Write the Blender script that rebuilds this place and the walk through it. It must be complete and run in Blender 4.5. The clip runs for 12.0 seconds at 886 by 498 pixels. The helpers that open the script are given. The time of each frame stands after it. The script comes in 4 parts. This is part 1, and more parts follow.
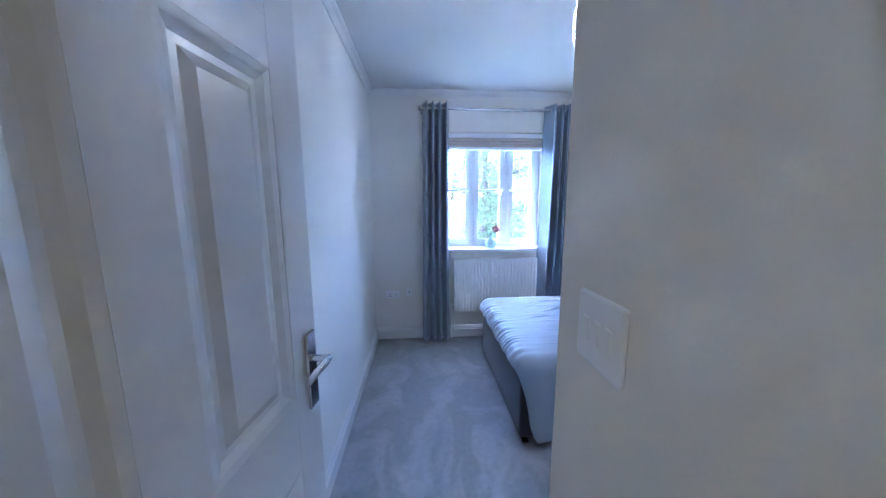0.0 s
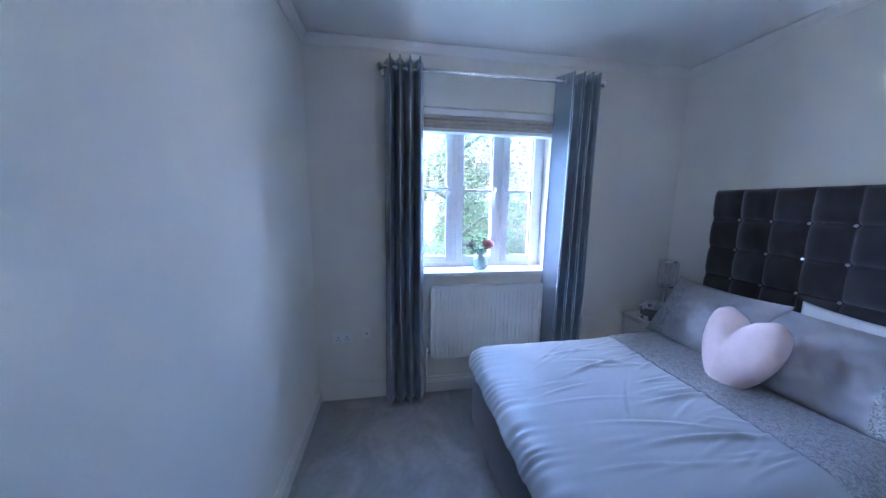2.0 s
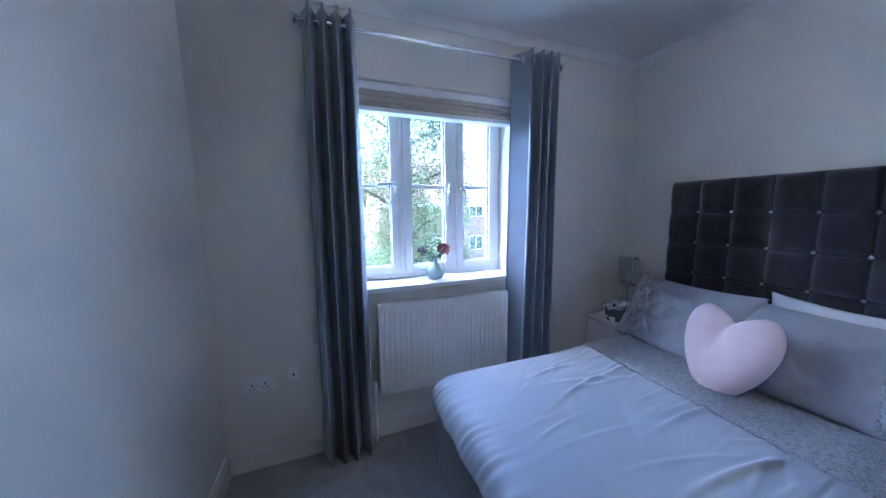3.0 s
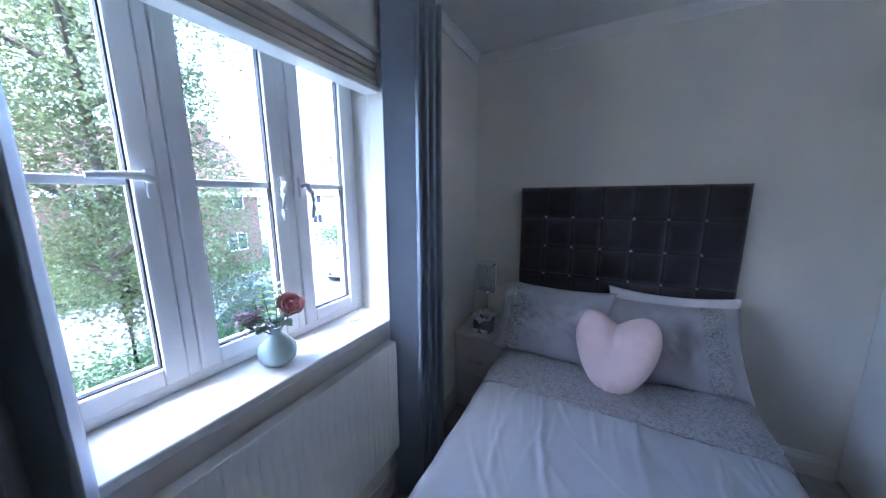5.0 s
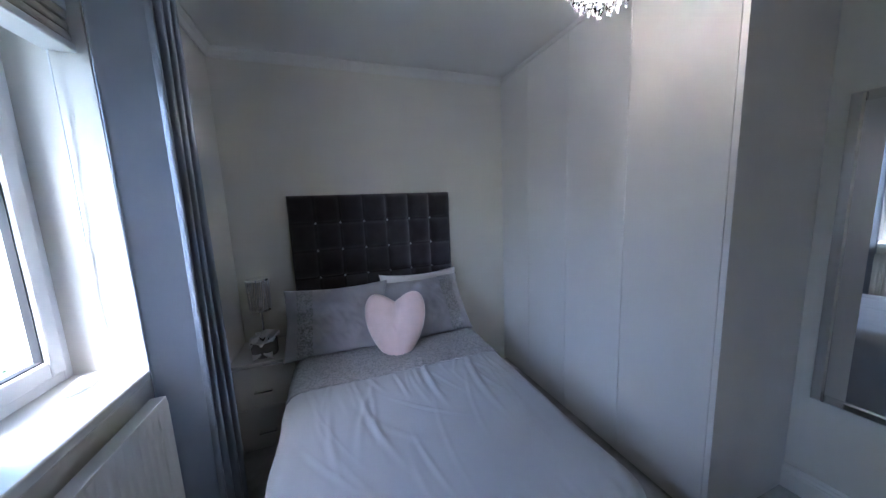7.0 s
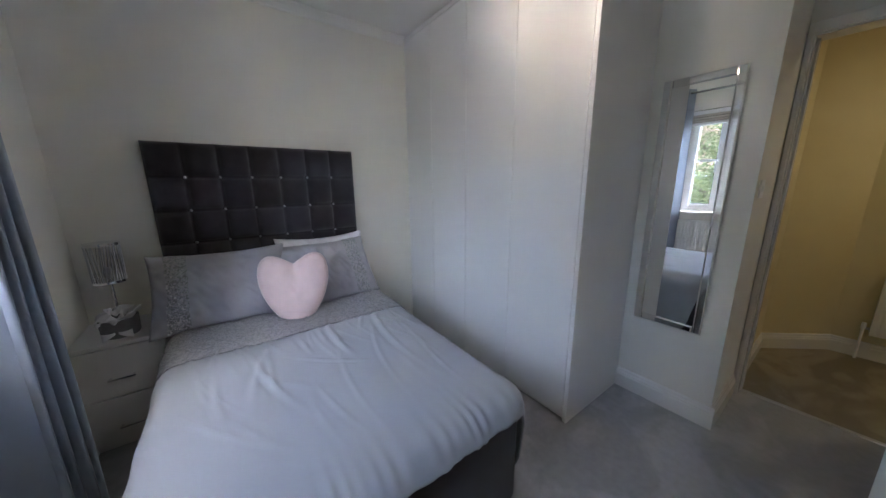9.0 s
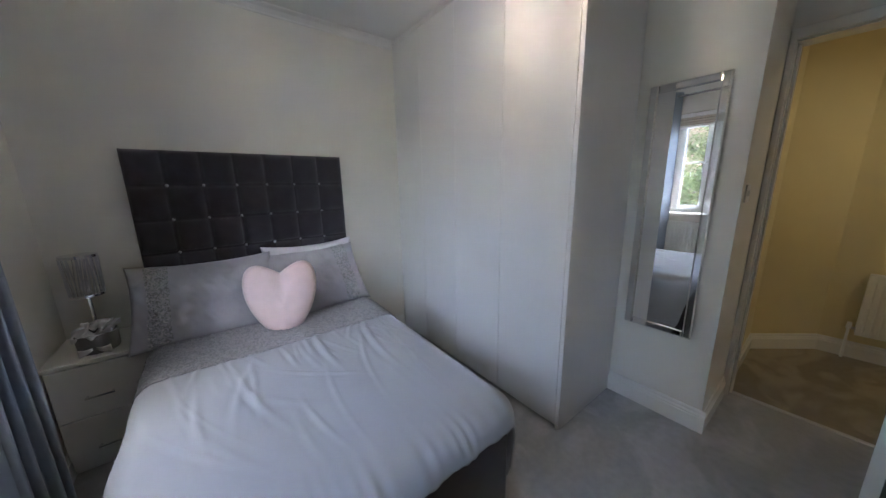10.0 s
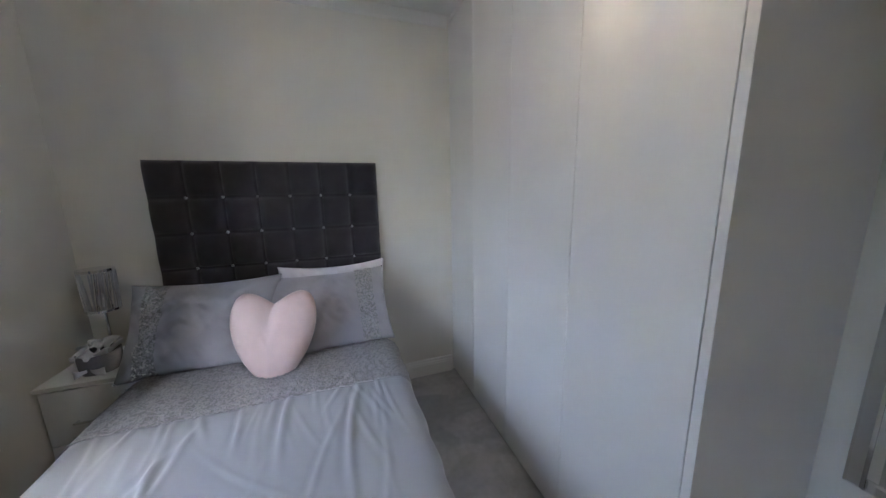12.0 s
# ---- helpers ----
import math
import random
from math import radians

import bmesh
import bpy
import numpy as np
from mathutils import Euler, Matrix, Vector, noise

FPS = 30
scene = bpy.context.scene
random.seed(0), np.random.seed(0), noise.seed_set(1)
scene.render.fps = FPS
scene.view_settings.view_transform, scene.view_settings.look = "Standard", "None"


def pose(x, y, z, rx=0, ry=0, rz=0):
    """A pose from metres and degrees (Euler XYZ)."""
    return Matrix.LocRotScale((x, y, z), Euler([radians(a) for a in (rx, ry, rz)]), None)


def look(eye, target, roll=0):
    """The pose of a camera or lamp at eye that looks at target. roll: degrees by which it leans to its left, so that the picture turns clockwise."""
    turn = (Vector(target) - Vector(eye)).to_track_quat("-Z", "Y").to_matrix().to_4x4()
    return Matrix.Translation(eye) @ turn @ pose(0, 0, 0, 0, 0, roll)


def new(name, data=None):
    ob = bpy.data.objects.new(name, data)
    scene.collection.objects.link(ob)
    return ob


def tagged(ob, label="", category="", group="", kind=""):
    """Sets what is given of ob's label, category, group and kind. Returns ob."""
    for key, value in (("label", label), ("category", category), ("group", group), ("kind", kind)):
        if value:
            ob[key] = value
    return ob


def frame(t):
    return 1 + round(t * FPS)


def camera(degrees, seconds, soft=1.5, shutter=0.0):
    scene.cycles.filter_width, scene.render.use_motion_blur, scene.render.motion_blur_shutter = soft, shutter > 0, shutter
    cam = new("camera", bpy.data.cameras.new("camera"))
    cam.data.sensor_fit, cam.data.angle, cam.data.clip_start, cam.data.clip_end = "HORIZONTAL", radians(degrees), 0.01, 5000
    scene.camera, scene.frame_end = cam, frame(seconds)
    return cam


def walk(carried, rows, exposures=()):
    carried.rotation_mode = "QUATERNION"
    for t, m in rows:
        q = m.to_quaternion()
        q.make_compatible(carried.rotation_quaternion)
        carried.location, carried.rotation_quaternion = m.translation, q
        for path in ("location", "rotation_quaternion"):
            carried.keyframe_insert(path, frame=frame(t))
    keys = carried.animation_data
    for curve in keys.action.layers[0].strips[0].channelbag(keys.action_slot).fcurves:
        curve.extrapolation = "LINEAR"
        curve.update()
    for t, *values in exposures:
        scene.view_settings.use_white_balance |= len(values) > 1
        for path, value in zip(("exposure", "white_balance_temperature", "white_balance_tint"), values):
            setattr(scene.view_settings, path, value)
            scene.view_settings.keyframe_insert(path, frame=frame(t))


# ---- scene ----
cam = camera(111.5, 12.0, soft=1.4)
PATH = [
    (0, (0.471, 0.394, 1.415), (0.612, 2.366, 1.115), -0.2),
    (0.5, (0.525, 0.630, 1.436), (0.670, 2.607, 1.161), -0.1),
    (1, (0.56, 0.955, 1.46), (0.713, 2.93, 1.179), 0.1),
    (1.5, (0.579, 1.123, 1.45), (0.748, 3.096, 1.167), 0.3),
    (2, (0.539, 1.3, 1.448), (0.862, 3.251, 1.149), 0.7),
    (2.5, (0.551, 1.482, 1.384), (1.041, 3.404, 1.123), 0.1),
    (4.5, (0.616, 2.392, 1.491), (2.107, 3.675, 1.131), -0.5),
    (5, (0.624, 2.582, 1.503), (2.365, 3.505, 1.161), -0.4),
    (5.5, (0.675, 2.727, 1.491), (2.586, 3.224, 1.175), -0.8),
    (6, (0.695, 2.839, 1.516), (2.673, 2.897, 1.226), -1.0),
    (6.5, (0.617, 2.93, 1.505), (2.562, 2.592, 1.188), -1.3),
    (7, (0.448, 2.793, 1.443), (2.316, 2.133, 1.165), -2.5),
    (7.5, (0.405, 2.8, 1.385), (2.128, 1.831, 1.078), -1.4),
    (9.5, (0.387, 2.767, 1.308), (1.957, 1.602, 0.885), -0.7),
    (10, (0.393, 2.743, 1.337), (1.949, 1.557, 0.923), -1.1),
    (10.5, (0.406, 2.656, 1.362), (1.958, 1.46, 0.958), -2.4),
    (11, (0.449, 2.451, 1.366), (2.001, 1.255, 0.967), -2.3),
    (11.5, (0.597, 2.327, 1.339), (2.271, 1.296, 0.969), -0.7),
    (12, (0.754, 2.157, 1.35), (2.617, 1.52, 0.999), -1.2),
]
EXPOSURES = [(0.0, 5.50, 4250, 12), (0.5, 5.25, 4200, 12), (1.0, 5.05, 4280, 11), (2.5, 4.78, 4430, 11), (4.5, 4.18, 4780, 11),
             (6.5, 4.12, 5080, 10), (7.5, 4.40, 5450, 9), (9.5, 4.65, 5900, 8), (12.0, 4.70, 6000, 8)]
walk(cam, [(t, look(eye, target, roll)) for t, eye, target, roll in PATH], EXPOSURES)

# ---- world, sun, exposure ----
world = bpy.data.worlds.new("overcast_sky")
scene.world = world
world.use_nodes = True
wn = world.node_tree
sky = wn.nodes.new("ShaderNodeTexSky")
sky.sky_type, sky.sun_disc = "NISHITA", False
sky.sun_elevation, sky.sun_rotation = radians(60), radians(-66)
sky.air_density, sky.dust_density, sky.ozone_density = 1.0, 4.0, 1.0
wn.links.new(sky.outputs[0], wn.nodes["Background"].inputs[0])
wn.nodes["Background"].inputs[1].default_value = 0.15
sun = new("sun", bpy.data.lights.new("sun", "SUN"))
sun.data.energy, sun.data.angle, sun.data.color = 0.025, radians(45), (1.0, 0.99, 0.97)
sun.matrix_world = look((-9.1, 4.1, 17.3), (0.0, 0.0, 0.0))

# the lit ceiling lamp of the bedroom and the warm lamp of the hall
room_lamp = new("room_lamp", bpy.data.lights.new("room_lamp", "POINT"))
room_lamp.data.energy, room_lamp.data.color, room_lamp.data.shadow_soft_size = 0.055, (1.0, 0.76, 0.50), 0.03
room_lamp.location = (1.32, 1.855, 2.045)
hall_lamp = new("hall_lamp", bpy.data.lights.new("hall_lamp", "POINT"))
hall_lamp.data.energy, hall_lamp.data.color, hall_lamp.data.shadow_soft_size = 0.42, (1.0, 0.80, 0.55), 0.06
hall_lamp.location = (-0.45, -0.30, 2.30)


# ---- materials ----
def mat(name, color, rough=0.6, vary=0.06, scale=6.0, bump=0.0, bscale=120.0, metal=0.0, spread=0.0, sheen=0.0, spec=0.5,
        stretch=(1, 1, 1), coat=0.0):
    """A surface with slow stains and fine grain, at real size; spread varies it from piece to piece."""
    m = bpy.data.materials.new(name)
    m.use_nodes = True
    nt = m.node_tree
    bsdf = nt.nodes["Principled BSDF"]
    co = nt.nodes.new("ShaderNodeNewGeometry")
    mapping = nt.nodes.new("ShaderNodeMapping")
    mapping.inputs["Scale"].default_value = stretch
    nt.links.new(co.outputs["Position"], mapping.inputs["Vector"])
    n1 = nt.nodes.new("ShaderNodeTexNoise")
    n1.inputs["Scale"].default_value, n1.inputs["Detail"].default_value = scale, 5
    n2 = nt.nodes.new("ShaderNodeTexNoise")
    n2.inputs["Scale"].default_value, n2.inputs["Detail"].default_value = bscale, 3
    for n in (n1, n2):
        nt.links.new(mapping.outputs[0], n.inputs["Vector"])
    ramp = nt.nodes.new("ShaderNodeMapRange")
    ramp.inputs["To Min"].default_value, ramp.inputs["To Max"].default_value = 1 - vary * 2, 1 + vary * 2
    nt.links.new(n1.outputs["Fac"], ramp.inputs["Value"])
    grain = nt.nodes.new("ShaderNodeMapRange")
    grain.inputs["To Min"].default_value, grain.inputs["To Max"].default_value = 1 - vary, 1 + vary
    nt.links.new(n2.outputs["Fac"], grain.inputs["Value"])
    mul = nt.nodes.new("ShaderNodeMath")
    mul.operation = "MULTIPLY"
    nt.links.new(ramp.outputs[0], mul.inputs[0])
    nt.links.new(grain.outputs[0], mul.inputs[1])
    last = mul
    if spread:
        info = nt.nodes.new("ShaderNodeObjectInfo")
        r = nt.nodes.new("ShaderNodeMapRange")
        r.inputs["To Min"].default_value, r.inputs["To Max"].default_value = 1 - spread, 1 + spread
        nt.links.new(info.outputs["Random"], r.inputs["Value"])
        last = nt.nodes.new("ShaderNodeMath")
        last.operation = "MULTIPLY"
        nt.links.new(mul.outputs[0], last.inputs[0])
        nt.links.new(r.outputs[0], last.inputs[1])
    tint = nt.nodes.new("ShaderNodeVectorMath")
    tint.operation = "SCALE"
    tint.inputs[0].default_value = color
    nt.links.new(last.outputs[0], tint.inputs["Scale"])
    nt.links.new(tint.outputs[0], bsdf.inputs["Base Color"])
    bsdf.inputs["Roughness"].default_value, bsdf.inputs["Metallic"].default_value = rough, metal
    bsdf.inputs["Specular IOR Level"].default_value = spec
    bsdf.inputs["Sheen Weight"].default_value = sheen
    bsdf.inputs["Coat Weight"].default_value = coat
    if bump:
        b = nt.nodes.new("ShaderNodeBump")
        b.inputs["Strength"].default_value, b.inputs["Distance"].default_value = bump, 0.004
        nt.links.new(n2.outputs["Fac"], b.inputs["Height"])
        nt.links.new(b.outputs[0], bsdf.inputs["Normal"])
    return m


def carpet(name, light, dark):
    """Cut pile: brushed patches that lie one way or the other, and fine tufts."""
    m = mat(name, light, 0.95, 0.10, 30, 1.0, 380, sheen=0.3, spec=0.1)
    nt = m.node_tree
    bsdf = nt.nodes["Principled BSDF"]
    src = bsdf.inputs["Base Color"].links[0].from_socket
    geo = nt.nodes.new("ShaderNodeNewGeometry")
    n = nt.nodes.new("ShaderNodeTexNoise")
    n.inputs["Scale"].default_value, n.inputs["Detail"].default_value, n.inputs["Distortion"].default_value = 2.6, 3.0, 1.6
    mp = nt.nodes.new("ShaderNodeMapping")
    mp.inputs["Scale"].default_value, mp.inputs["Rotation"].default_value = (1.3, 0.85, 1), (0, 0, 0.25)
    nt.links.new(geo.outputs["Position"], mp.inputs["Vector"])
    nt.links.new(mp.outputs[0], n.inputs["Vector"])
    r = nt.nodes.new("ShaderNodeMapRange")
    r.inputs["From Min"].default_value, r.inputs["From Max"].default_value = 0.44, 0.60
    r.inputs["To Min"].default_value, r.inputs["To Max"].default_value = dark, 1.0
    nt.links.new(n.outputs["Fac"], r.inputs["Value"])
    sc = nt.nodes.new("ShaderNodeVectorMath")
    sc.operation = "SCALE"
    nt.links.new(src, sc.inputs[0])
    nt.links.new(r.outputs[0], sc.inputs["Scale"])
    nt.links.new(sc.outputs[0], bsdf.inputs["Base Color"])
    return m


def glass(name, color=(1, 1, 1), rough=0.0, ior=1.45):
    m = bpy.data.materials.new(name)
    m.use_nodes = True
    bsdf = m.node_tree.nodes["Principled BSDF"]
    bsdf.inputs["Base Color"].default_value = (*color, 1)
    bsdf.inputs["Roughness"].default_value, bsdf.inputs["IOR"].default_value = rough, ior
    bsdf.inputs["Transmission Weight"].default_value = 1.0
    return m


def glow(name, color, strength):
    m = bpy.data.materials.new(name)
    m.use_nodes = True
    bsdf = m.node_tree.nodes["Principled BSDF"]
    bsdf.inputs["Base Color"].default_value = (*color, 1)
    bsdf.inputs["Emission Color"].default_value = (*color, 1)
    bsdf.inputs["Emission Strength"].default_value = strength
    return m


WALL = mat("wall_paint", (0.76, 0.74, 0.69), 0.75, 0.02, 2.5, 0.06, 220)
CEIL = mat("ceiling_paint", (0.76, 0.755, 0.74), 0.8, 0.015, 2.0, 0.06, 180)
GLOSS = mat("white_gloss_paint", (0.80, 0.79, 0.77), 0.25, 0.012, 5, 0.03, 60)
CARPET = carpet("grey_carpet", (0.46, 0.46, 0.473), 0.78)
UPVC = mat("white_upvc", (0.82, 0.83, 0.84), 0.28, 0.01, 4, 0.0)
RUBBER = mat("black_gasket", (0.02, 0.02, 0.022), 0.6, 0.05)
CHROME = mat("chrome", (0.75, 0.75, 0.77), 0.13, 0.02, 20, 0.0, metal=1.0)
STEEL = mat("brushed_steel", (0.55, 0.55, 0.57), 0.3, 0.03, 30, 0.0, metal=1.0)
CURTAIN = mat("slate_grey_satin", (0.31, 0.35, 0.43), 0.40, 0.04, 7, 0.12, 500, metal=0.6, sheen=0.4)
BLIND = mat("cream_blind_fabric", (0.50, 0.465, 0.41), 0.8, 0.10, 25, 0.2, 300, stretch=(1, 1, 4))
RADIATOR = mat("radiator_enamel", (0.80, 0.80, 0.78), 0.32, 0.012, 5, 0.02, 60)
VELVET = mat("charcoal_velvet", (0.036, 0.032, 0.039), 0.65, 0.16, 11, 0.25, 300, sheen=0.40, spec=0.25)
SATIN = mat("pale_grey_satin", (0.335, 0.354, 0.394), 0.34, 0.03, 5, 0.12, 700, sheen=0.2)
PILLOW = mat("grey_pillow_cotton", (0.36, 0.355, 0.40), 0.42, 0.05, 9, 0.12, 600, sheen=0.2)
WHITE_COTTON = mat("white_cotton", (0.75, 0.74, 0.78), 0.75, 0.03, 9, 0.12, 500)


def embroidery(name, color):
    """Raised swirling thread on satin: curling bands with relief, and fine stitches."""
    m = mat(name, color, 0.42, 0.10, 60, 0.5, 320, metal=0.25)
    nt = m.node_tree
    bsdf = nt.nodes["Principled BSDF"]
    src = bsdf.inputs["Base Color"].links[0].from_socket
    geo = nt.nodes.new("ShaderNodeNewGeometry")
    n = nt.nodes.new("ShaderNodeTexNoise")
    n.inputs["Scale"].default_value, n.inputs["Detail"].default_value, n.inputs["Distortion"].default_value = 46.0, 1.0, 2.6
    nt.links.new(geo.outputs["Position"], n.inputs["Vector"])
    r = nt.nodes.new("ShaderNodeMapRange")
    r.inputs["From Min"].default_value, r.inputs["From Max"].default_value = 0.42, 0.56
    r.inputs["To Min"].default_value, r.inputs["To Max"].default_value = 0.74, 1.16
    nt.links.new(n.outputs["Fac"], r.inputs["Value"])
    sc = nt.nodes.new("ShaderNodeVectorMath")
    sc.operation = "SCALE"
    nt.links.new(src, sc.inputs[0])
    nt.links.new(r.outputs[0], sc.inputs["Scale"])
    nt.links.new(sc.outputs[0], bsdf.inputs["Base Color"])
    b = nt.nodes.new("ShaderNodeBump")
    b.inputs["Strength"].default_value, b.inputs["Distance"].default_value = 0.8, 0.004
    nt.links.new(r.outputs[0], b.inputs["Height"])
    nt.links.new(bsdf.inputs["Normal"].links[0].from_socket, b.inputs["Normal"])
    nt.links.new(b.outputs[0], bsdf.inputs["Normal"])
    return m


EMBROIDERY = embroidery("silver_embroidery", (0.33, 0.335, 0.36))
SEQUIN = mat("silver_sequin", (0.94, 0.94, 0.96), 0.22, 0.05, 40, metal=0.55)
STUD = mat("faceted_crystal_stud", (0.80, 0.80, 0.84), 0.2, 0.05, 40, metal=0.7, coat=0.6)
PINK = mat("blush_plush", (0.80, 0.63, 0.62), 0.9, 0.05, 18, 0.5, 330, sheen=0.5)
CABINET = mat("white_matt_laminate", (0.76, 0.75, 0.745), 0.36, 0.015, 3, 0.02, 90)
MIRROR = mat("mirror_silver", (0.90, 0.91, 0.91), 0.015, 0.0, metal=1.0)
BEVEL = mat("mirror_bevel", (0.78, 0.79, 0.79), 0.06, 0.0, metal=1.0)
DARKEDGE = mat("dark_mirror_edge", (0.05, 0.05, 0.05), 0.4)
CRYSTAL = glass("crystal", (0.97, 0.97, 1.0), 0.02, 1.5)
PANE = glass("window_glass", (1, 1, 1), 0.0, 1.02)


# ---- mesh helpers ----
def thing(name, at=(0, 0, 0), label="", category="", group="", kind="", rz=0.0):
    ob = new(name)
    ob.empty_display_size = 0.05
    ob.matrix_world = pose(*at, 0, 0, rz)
    return tagged(ob, label, category, group, kind)


def part(name, bm, material, parent=None, label="", smooth=None):
    """One mesh object under a thing or a part; its shape is given in the thing's own axes."""
    me = bpy.data.meshes.new(name)
    bmesh.ops.recalc_face_normals(bm, faces=bm.faces)
    bm.to_mesh(me)
    bm.free()
    me.materials.append(material)
    if smooth is not None:
        me.polygons.foreach_set("use_smooth", [True] * len(me.polygons))
        if smooth < 180:
            me.set_sharp_from_angle(angle=radians(smooth))
    ob = new(name, me)
    ob.parent = parent
    return tagged(ob, label)


def like(ob, offset, parent=None):
    """Another part on the same mesh, moved by offset."""
    twin = ob.copy()
    scene.collection.objects.link(twin)
    twin.parent = parent or ob.parent
    twin.matrix_basis = Matrix.Translation(offset) @ ob.matrix_basis
    return twin


def structure(name, bm, material, label, category):
    return tagged(part(name, bm, material), label, category, "", "structure")


def box(x0, x1, y0, y1, z0, z1, bevel=0.0, seg=2, bm=None):
    bm = bm or bmesh.new()
    made = bmesh.ops.create_cube(bm, size=1.0, matrix=Matrix.LocRotScale(
        ((x0 + x1) / 2, (y0 + y1) / 2, (z0 + z1) / 2), None, (x1 - x0, y1 - y0, z1 - z0)))
    if bevel:
        edges = list({e for v in made["verts"] for e in v.link_edges})
        bmesh.ops.bevel(bm, geom=edges, offset=bevel, segments=seg, profile=0.5, affect="EDGES")
    return bm


def rod(p0, p1, r, seg=16, bm=None, r1=None):
    bm = bm or bmesh.new()
    a, b = Vector(p0), Vector(p1)
    turn = (b - a).to_track_quat("Z", "Y").to_matrix().to_4x4()
    bmesh.ops.create_cone(bm, cap_ends=True, segments=seg, radius1=r, radius2=r if r1 is None else r1, depth=(b - a).length,
                          matrix=Matrix.Translation((a + b) / 2) @ turn)
    return bm


def tube(points, r, seg=8, bm=None):
    """A bent round bar through the points."""
    bm = bm or bmesh.new()
    pts = [Vector(p) for p in points]
    rings = []
    for i, p in enumerate(pts):
        d = (pts[min(i + 1, len(pts) - 1)] - pts[max(i - 1, 0)]).normalized()
        m = d.to_track_quat("Z", "Y").to_matrix()
        rad = r[i] if isinstance(r, (list, tuple)) else r
        rings.append([bm.verts.new(p + m @ Vector((math.cos(a) * rad, math.sin(a) * rad, 0)))
                      for a in (2 * math.pi * k / seg for k in range(seg))])
    for lo, hi in zip(rings, rings[1:]):
        for k in range(seg):
            bm.faces.new((lo[k], lo[(k + 1) % seg], hi[(k + 1) % seg], hi[k]))
    bm.faces.new(rings[0]), bm.faces.new(rings[-1])
    return bm


def lathe(profile, seg=32, at=(0, 0, 0), bm=None):
    bm = bm or bmesh.new()
    rings = [[bm.verts.new((at[0] + r * math.cos(2 * math.pi * k / seg), at[1] + r * math.sin(2 * math.pi * k / seg), at[2] + z))
              for k in range(seg)] for r, z in profile]
    for lo, hi in zip(rings, rings[1:]):
        for k in range(seg):
            bm.faces.new((lo[k], lo[(k + 1) % seg], hi[(k + 1) % seg], hi[k]))
    bm.faces.new(rings[0]), bm.faces.new(rings[-1])
    return bm


def ball(at, size, sub=2, bm=None):
    bm = bm or bmesh.new()
    s = size if isinstance(size, (list, tuple)) else (size, size, size)
    bmesh.ops.create_icosphere(bm, subdivisions=sub, radius=1.0, matrix=Matrix.LocRotScale(at, None, s))
    return bm


def sheet(nu, nv, f, thick=0.0):
    """A grid surface from f(u, v), u and v from 0 to 1; thick gives it a back."""
    bm = bmesh.new()
    g = [[bm.verts.new(f(i / nu, j / nv)) for j in range(nv + 1)] for i in range(nu + 1)]
    for i in range(nu):
        for j in range(nv):
            bm.faces.new((g[i][j], g[i + 1][j], g[i + 1][j + 1], g[i][j + 1]))
    if thick:
        bmesh.ops.recalc_face_normals(bm, faces=bm.faces)
        bmesh.ops.solidify(bm, geom=list(bm.faces), thickness=thick)
    return bm


def cloth(nu, nv, f, g):
    """A closed cloth between an outer face f(u, v) and an inner face g(u, v)."""
    bm = bmesh.new()
    a = [[bm.verts.new(f(i / nu, j / nv)) for j in range(nv + 1)] for i in range(nu + 1)]
    b = [[bm.verts.new(g(i / nu, j / nv)) for j in range(nv + 1)] for i in range(nu + 1)]
    for i in range(nu):
        for j in range(nv):
            bm.faces.new((a[i][j], a[i + 1][j], a[i + 1][j + 1], a[i][j + 1]))
            bm.faces.new((b[i][j], b[i][j + 1], b[i + 1][j + 1], b[i + 1][j]))
    for i in range(nu):
        for j in (0, nv):
            bm.faces.new((a[i][j], a[i + 1][j], b[i + 1][j], b[i][j]))
    for j in range(nv):
        for i in (0, nu):
            bm.faces.new((a[i][j], a[i][j + 1], b[i][j + 1], b[i][j]))
    return bm


def moulding(p0, p1, out, profile, bm=None):
    """A straight run of moulding from p0 to p1; profile gives (distance along out, height) pairs round its section."""
    bm = bm or bmesh.new()
    o = Vector((*out, 0))
    ends = [[bm.verts.new(Vector(p) + o * d + Vector((0, 0, h))) for d, h in profile] for p in (p0, p1)]
    n = len(profile)
    for k in range(n):
        bm.faces.new((ends[0][k], ends[0][(k + 1) % n], ends[1][(k + 1) % n], ends[1][k]))
    bm.faces.new(ends[0]), bm.faces.new(ends[1])
    return bm


def smoothstep(a, b, x):
    t = min(max((x - a) / (b - a), 0.0), 1.0)
    return t * t * (3 - 2 * t)


# ---- the room's plan ----
TOP = 2.47                      # ceiling
XL, XR = -0.01, 2.80            # inner faces of the side walls
YW = 3.45                       # inner face of the window wall
YM = 0.805                       # wall that carries the mirror
XP = 0.672                      # face of the short passage wall
YD = 0.31                       # room face of the door wall
WX0, WX1, WZ0, WZ1 = 0.60, 1.735, 0.945, 2.10   # window opening
WALLY = 3.78                    # outer face of the window wall
HY = -1.60                      # far side of the hall

